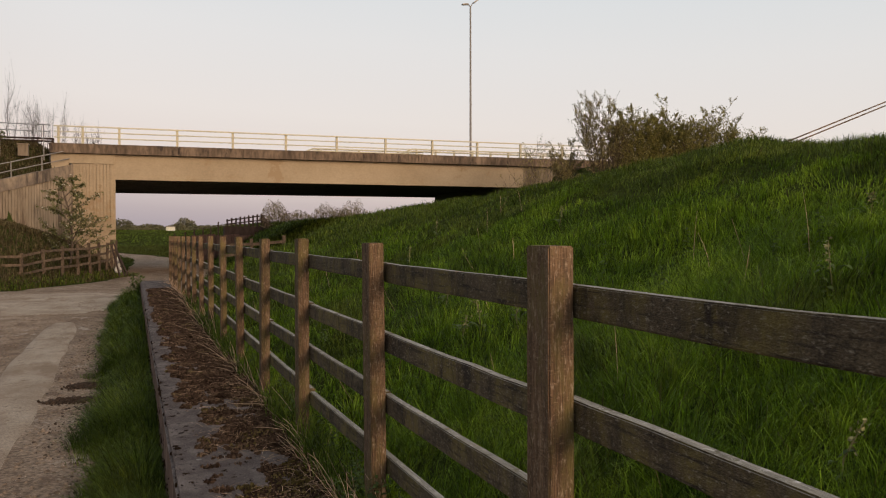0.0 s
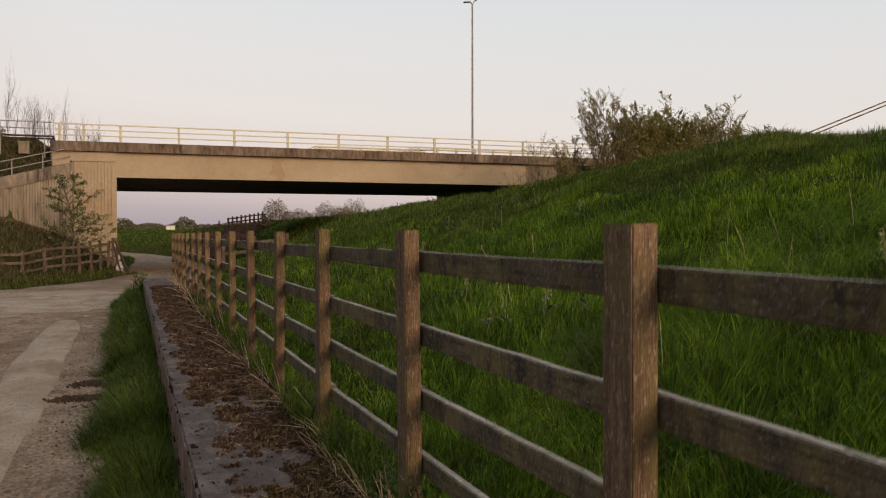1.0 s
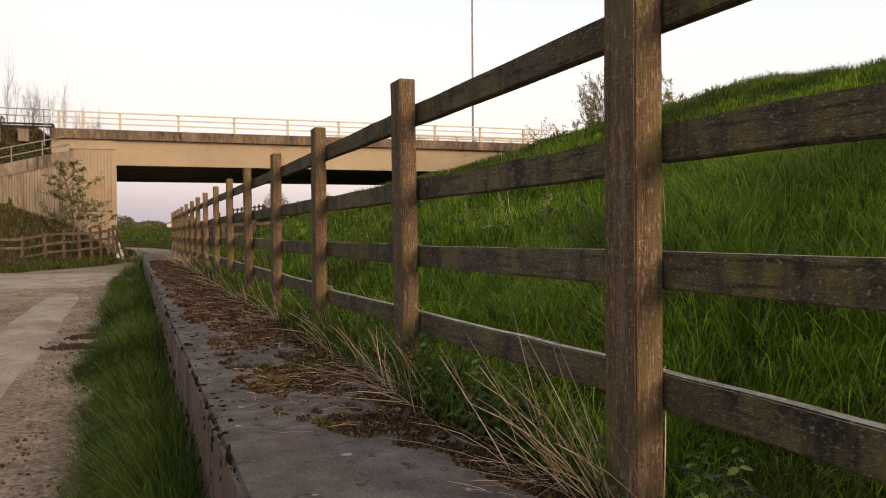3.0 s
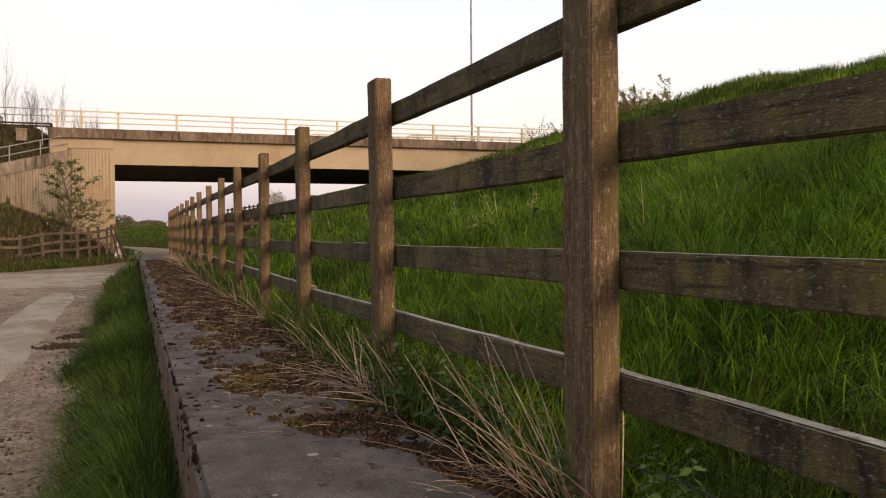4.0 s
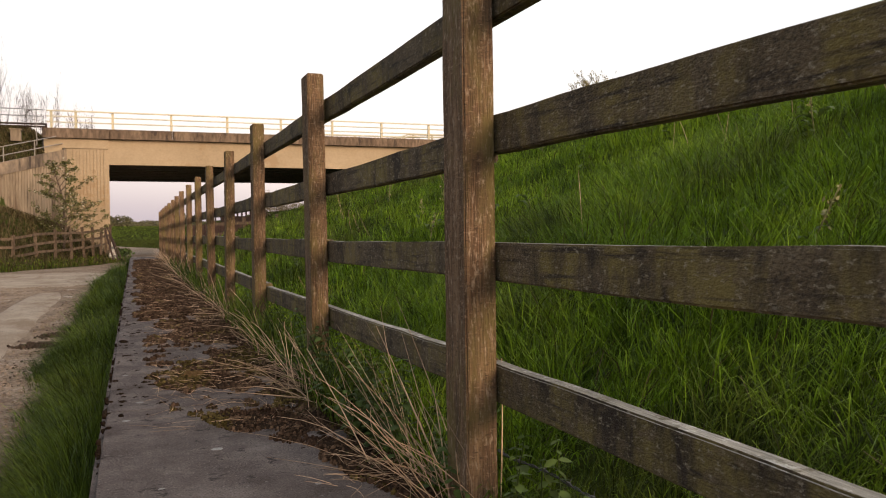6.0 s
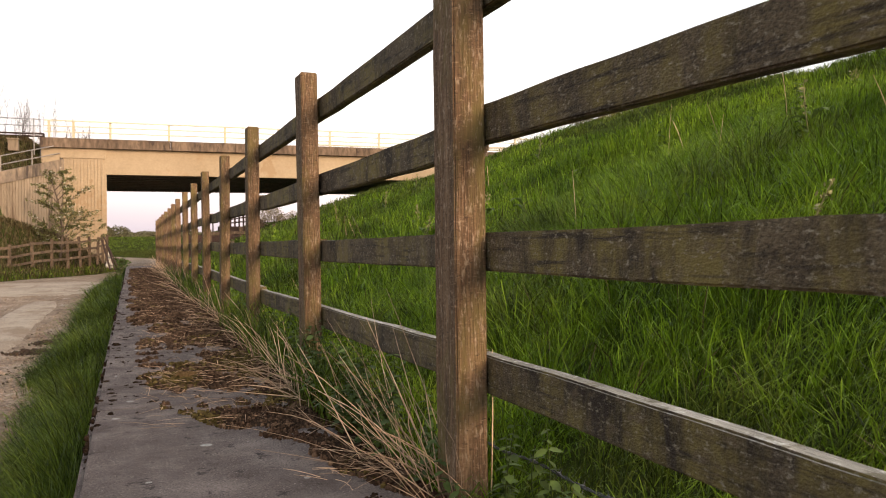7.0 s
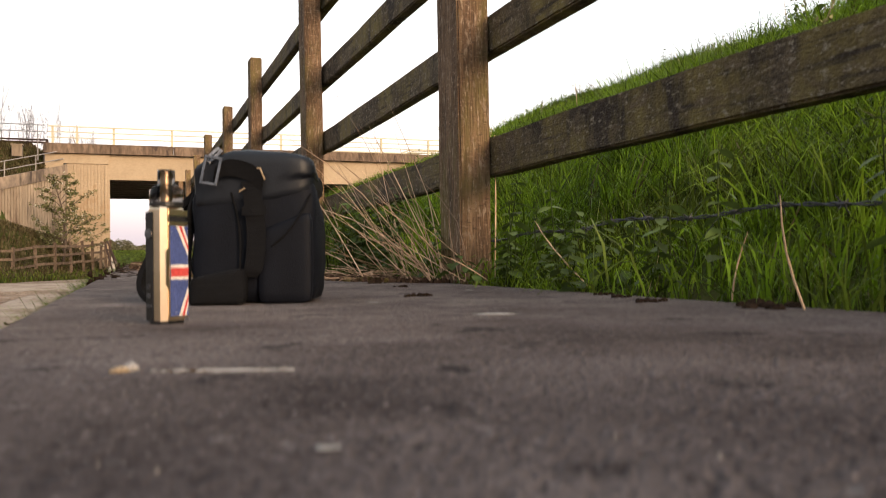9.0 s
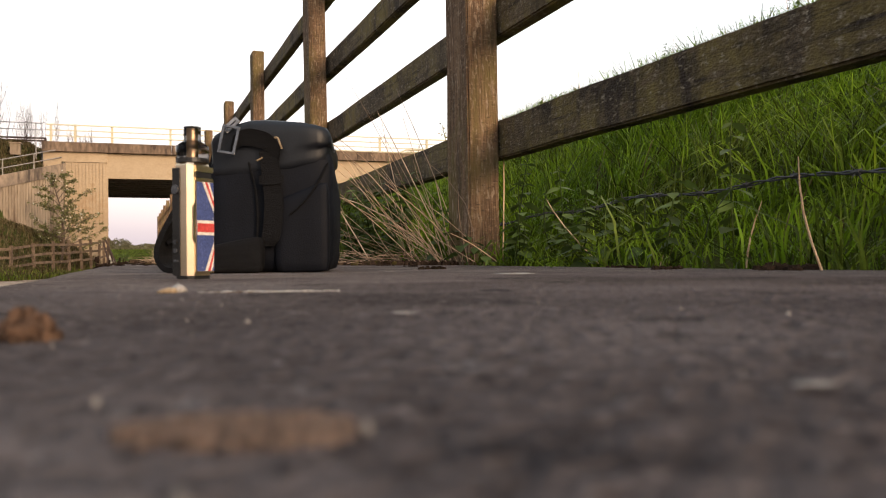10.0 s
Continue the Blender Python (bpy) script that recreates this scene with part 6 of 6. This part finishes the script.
def camera_bag():
    g = tagged(new("camera_bag"), "black fabric camera bag with strap standing on the wall", "bag")
    g.matrix_basis = pose(-0.476, -0.505, 0.0, 0, 0, -20) @ Matrix.Diagonal((0.96, 0.96, 0.96, 1.0))
    dome = lambda x: 0.012 - 0.008 * max(0.0, (x + 0.02) / 0.1) ** 2 - 0.030 * max(0.0, (-0.02 - x) / 0.07) ** 2
    smooth(part("body", soft_box(0.170, 0.116, 0.178, 0.02, 0.03, 9, 1.0, 0.003, dome), M["fabric"], g))
    # lid wraps over the top and down the front
    bm = soft_box(0.166, 0.121, 0.062, 0.02, 0.02, 8, 5.0, 0.0025, lambda x: dome(x) * 1.0)
    for v in bm.verts:
        f = max(0.0, min(1.0, (v.co.x + 0.02) / 0.1))
        v.co.z += 0.137 + (0.018 * f - 0.006) * (1 if v.co.z < 0.03 else 0)
    smooth(part("flap", bm, M["coated"], g, "blue-black padded flap with a slight sheen"))
    # front pocket with a slanting seam
    bm = soft_box(0.072, 0.02, 0.100, 0.01, 0.12, 6, 9.0, 0.0015)
    for v in bm.verts:
        v.co.x += 0.044
        v.co.y -= 0.056
        if v.co.z > 0.05:
            v.co.z += 0.026 * (v.co.x - 0.01) / 0.07
    smooth(part("pocket", bm, M["fabric"], g))
    part("piping", tube(bmesh.new(), curve_pts([(0.028, -0.069, 0.078), (0.05, -0.070, 0.098), (0.068, -0.066, 0.125), (0.08, -0.058, 0.150)]), 0.0016, 6), M["webbing"], g)
    part("piping", tube(bmesh.new(), curve_pts([(-0.022, -0.064, 0.012), (-0.016, -0.066, 0.06), (-0.018, -0.065, 0.11), (-0.028, -0.062, 0.152)]), 0.0016, 6), M["webbing"], g)
    for k in range(9):
        z = 0.034 + 0.0115 * k
        part("pleat", tube(bmesh.new(), [(-0.036, -0.0556, z), (-0.027, -0.0578, z + 0.003), (-0.018, -0.0594, z + 0.001)], 0.0016, 6, 0.0008), M["fabric"], g)
    # hanging webbing strap with its keepers
    part("strap", ribbon(curve_pts([(0.000, -0.069, 0.166), (0.005, -0.0725, 0.13), (0.008, -0.0735, 0.09), (0.004, -0.0735, 0.05), (-0.004, -0.070, 0.036)]), 0.025, 0.003, (1, 0, 0.05)), M["webbing"], g, "wide black webbing strap")
    part("strap_loop", ribbon(curve_pts([(-0.05, -0.066, 0.176), (-0.03, -0.072, 0.185), (0.0, -0.074, 0.178), (0.016, -0.072, 0.160)]), 0.024, 0.003, (0.25, -0.3, 1)), M["webbing"], g)
    part("keeper", ribbon([(-0.011, -0.0755, 0.126), (0.003, -0.0765, 0.125), (0.022, -0.0745, 0.127)], 0.012, 0.002, (0, 0, 1)), M["webbing"], g)
    # ladder-lock buckle
    b = part("buckle", ring_frame(0.024, 0.040, 0.0018), M["metalgrey"], g, "grey metal ladder-lock buckle")
    b.matrix_basis = pose(-0.052, -0.074, 0.181, -8, 10, 0)
    b = part("buckle_tab", ring_frame(0.010, 0.026, 0.002), M["metalgrey"], g, "grey metal tab")
    b.matrix_basis = pose(-0.052, -0.060, 0.203, -20, 42, 0)
    part("hook", tube(bmesh.new(), curve_pts([(0.006, -0.075, 0.181), (0.014, -0.078, 0.183), (0.018, -0.078, 0.174), (0.020, -0.076, 0.168)]), 0.0014, 6), M["orange"], g, "small brass-coloured hook")
    part("hook", tube(bmesh.new(), [(-0.014, -0.0765, 0.152), (-0.006, -0.0775, 0.156)], 0.0012, 6), M["orange"], g, "small brass-coloured hook")
    # carrying strap lying at the side
    part("shoulder_strap", ribbon(curve_pts([(-0.075, 0.0, 0.165), (-0.105, -0.002, 0.135), (-0.140, -0.008, 0.080), (-0.158, -0.014, 0.034), (-0.143, -0.025, 0.008), (-0.10, -0.045, 0.006)], 30), 0.046, 0.008, (0.25, 1, 0.1)), M["webbing"], g, "looped black padded shoulder strap")
    part("shoulder_strap", ribbon(curve_pts([(-0.078, -0.030, 0.168), (-0.090, -0.036, 0.120), (-0.098, -0.040, 0.066), (-0.096, -0.046, 0.020), (-0.088, -0.052, 0.006)], 30), 0.020, 0.004, (0.5, 1, 0.1)), M["webbing"], g, "narrow black webbing strap hanging at the side")
    part("strap_fold", ribbon(curve_pts([(-0.150, -0.012, 0.046), (-0.128, -0.022, 0.060), (-0.100, -0.030, 0.060), (-0.082, -0.030, 0.046)], 24), 0.030, 0.006, (0.1, 1, 0.25)), M["webbing"], g, "fold of the padded strap behind the bag")
    smooth(part("strap_roll", strap_roll(), M["webbing"], g, "folded end of the padded strap on the ground"))
    return g


def ring_frame(w, h, r):
    """A flat rectangular ring standing in the x-z plane."""
    bm = bmesh.new()
    box(bm, -w / 2, w / 2, -r, r, h / 2 - 2 * r, h / 2, 0.0006)
    box(bm, -w / 2, w / 2, -r, r, -h / 2, -h / 2 + 2 * r, 0.0006)
    box(bm, -w / 2, -w / 2 + 2 * r, -r, r, -h / 2 + 2 * r, h / 2 - 2 * r)
    box(bm, w / 2 - 2 * r, w / 2, -r, r, -h / 2 + 2 * r, h / 2 - 2 * r)
    return bm


def strap_roll():
    bm = soft_box(0.072, 0.034, 0.042, 0.01, 0.1, 6, 3.0, 0.0025)
    for v in bm.verts:
        v.co.x += -0.042
        v.co.y += -0.078
        v.co.z *= 0.85 + 0.35 * (v.co.x + 0.078) / 0.072
    return bm


camera_bag()


def prism(poly, z0, z1, top=None):
    """An upright prism over a plan outline; top: a scale of its upper outline."""
    bm = bmesh.new()
    k = top or 1.0
    a = [bm.verts.new((x, y, z0)) for x, y in poly]
    b = [bm.verts.new((x * k, y * k, z1)) for x, y in poly]
    n = len(poly)
    for i in range(n):
        bm.faces.new((a[i], a[(i + 1) % n], b[(i + 1) % n], b[i]))
    bm.faces.new(a[::-1])
    bm.faces.new(b)
    return bm


def side_plate(poly, x, thick):
    """A thin plate on the plane x, from (y, z) corners."""
    bm = bmesh.new()
    a = [bm.verts.new((x, y, z)) for y, z in poly]
    b = [bm.verts.new((x + thick, y, z)) for y, z in poly]
    n = len(poly)
    for i in range(n):
        bm.faces.new((a[i], a[(i + 1) % n], b[(i + 1) % n], b[i]))
    bm.faces.new(a[::-1])
    bm.faces.new(b)
    bmesh.ops.recalc_face_normals(bm, faces=bm.faces)
    return bm


def vaporiser():
    g = tagged(new("vaporiser"), "champagne-gold pocket vaporiser with flag-pattern leather panel", "vaporiser")
    g.matrix_basis = pose(-0.613, -0.851, 0.0, 0, 0, -50)
    W, D, H = 0.0230, 0.0285, 0.108
    c = 0.0045
    poly = [(-W / 2 + c, -D / 2), (W / 2 - c, -D / 2), (W / 2, -D / 2 + c), (W / 2, D / 2 - c), (W / 2 - c, D / 2), (-W / 2 + c, D / 2), (-W / 2, D / 2 - c), (-W / 2, -D / 2 + c)]
    bm = prism(poly, 0.003, H - 0.004)
    part("body", bm, M["gold"], g, "champagne-gold metal frame")
    part("shoulder", prism(poly, H - 0.004, H, 0.86), M["gold"], g)
    part("base", prism([(x * 0.97, y * 0.97) for x, y in poly], 0.0, 0.003), M["blackplastic"], g)
    # black control face with its buttons
    y = -D / 2
    part("front_plate", boxm(-W / 2 + 0.001, W / 2 - 0.0125, y - 0.0008, y + 0.001, 0.003, H - 0.006, 0.0006), M["blackplastic"], g, "glossy black control face")
    for z, r, m in ((0.082, 0.0042, "metalgrey"), (0.034, 0.0021, "metalgrey"), (0.026, 0.0021, "metalgrey")):
        part("button", tube(bmesh.new(), [(-0.006, y - 0.0022, z), (-0.006, y - 0.0004, z)], r, 18), M[m], g, "round grey button")
    part("port", boxm(-0.009, -0.003, y - 0.0014, y, 0.0155, 0.0178, 0.0004), M["metalgrey"], g)
    # raised gold surround and leather panel with the flag
    x = W / 2
    y0, y1, z0, z1 = -0.0072, 0.0133, 0.007, 0.089
    part("surround", side_plate([(y0 - 0.0018, z0 - 0.0015), (y1 + 0.0008, z0 - 0.0015), (y1 + 0.0008, z1 + 0.0015), (y0 - 0.0018, z1 + 0.0015), (y0 - 0.0018, 0.070), (y0 - 0.0042, 0.066), (y0 - 0.0042, 0.036), (y0 - 0.0018, 0.032)], x - 0.0005, 0.0012), M["gold"], g)
    part("leather_panel", side_plate([(y0, z0), (y1, z0), (y1, z1), (y0, z1)], x, 0.0014), M["flagblue"], g, "worn dark blue leather panel")
    P = lambda a, v: (y0 + a * (y1 - y0), z0 + v * (z1 - z0))
    part("white_band", side_plate([P(0, 0.405), P(1, 0.405), P(1, 0.57), P(0, 0.57)], x + 0.001, 0.0007), M["flagwhite"], g)
    part("red_band", side_plate([P(0, 0.438), P(1, 0.438), P(1, 0.535), P(0, 0.535)], x + 0.0013, 0.0007), M["flagred"], g)
    part("white_band", side_plate([P(0.30, 1.0), P(0.74, 1.0), P(1, 0.84), P(1, 0.66)], x + 0.001, 0.0006), M["flagwhite"], g)
    part("red_band", side_plate([P(0.47, 1.0), P(0.60, 1.0), P(1, 0.775), P(1, 0.725)], x + 0.0013, 0.0006), M["flagred"], g)
    part("white_band", side_plate([P(0.45, 0.0), P(0.86, 0.0), P(1, 0.12), P(1, 0.33)], x + 0.001, 0.0006), M["flagwhite"], g)
    part("red_band", side_plate([P(0.62, 0.0), P(0.76, 0.0), P(1, 0.19), P(1, 0.245)], x + 0.0013, 0.0006), M["flagred"], g)
    # window slot over the panel
    part("slot", side_plate([(y0, 0.0928), (y1 - 0.002, 0.0928), (y1 - 0.002, 0.0982), (y0, 0.0982)], x - 0.0008, 0.0014), M["blackplastic"], g)
    part("slot_frame", side_plate([(y0 - 0.001, 0.0908), (y1, 0.0908), (y1, 0.0925), (y0 - 0.001, 0.0925)], x - 0.0004, 0.0016), M["gold"], g)
    part("slot_frame", side_plate([(y0 - 0.001, 0.0982), (y1, 0.0982), (y1, 0.1032), (y0 - 0.001, 0.1032)], x - 0.0004, 0.0016), M["gold"], g)
    # tank, chimney and mouthpiece
    smooth_tube = lambda pts, r, r2=None: tube(bmesh.new(), pts, r, 24, r2)
    part("tank_base", smooth_tube([(0, 0, H - 0.001), (0, 0, H + 0.003)], 0.0148), M["blackplastic"], g)
    smooth(part("tank", smooth_tube([(0, 0, H + 0.003), (0, 0, H + 0.0145)], 0.0148), M["smoke"], g, "smoked clear tank"))
    smooth(part("tank_shoulder", smooth_tube([(0, 0, H + 0.0145), (0, 0, H + 0.0195)], 0.0148, 0.0082), M["smoke"], g))
    part("chimney", smooth_tube([(0, 0, H + 0.003), (0, 0, H + 0.031)], 0.0046), M["gold"], g)
    smooth(part("mouthpiece", smooth_tube([(0, 0, H + 0.0195), (0, 0, H + 0.0325)], 0.0078), M["smoke"], g, "smoked plastic mouthpiece"))


vaporiser()
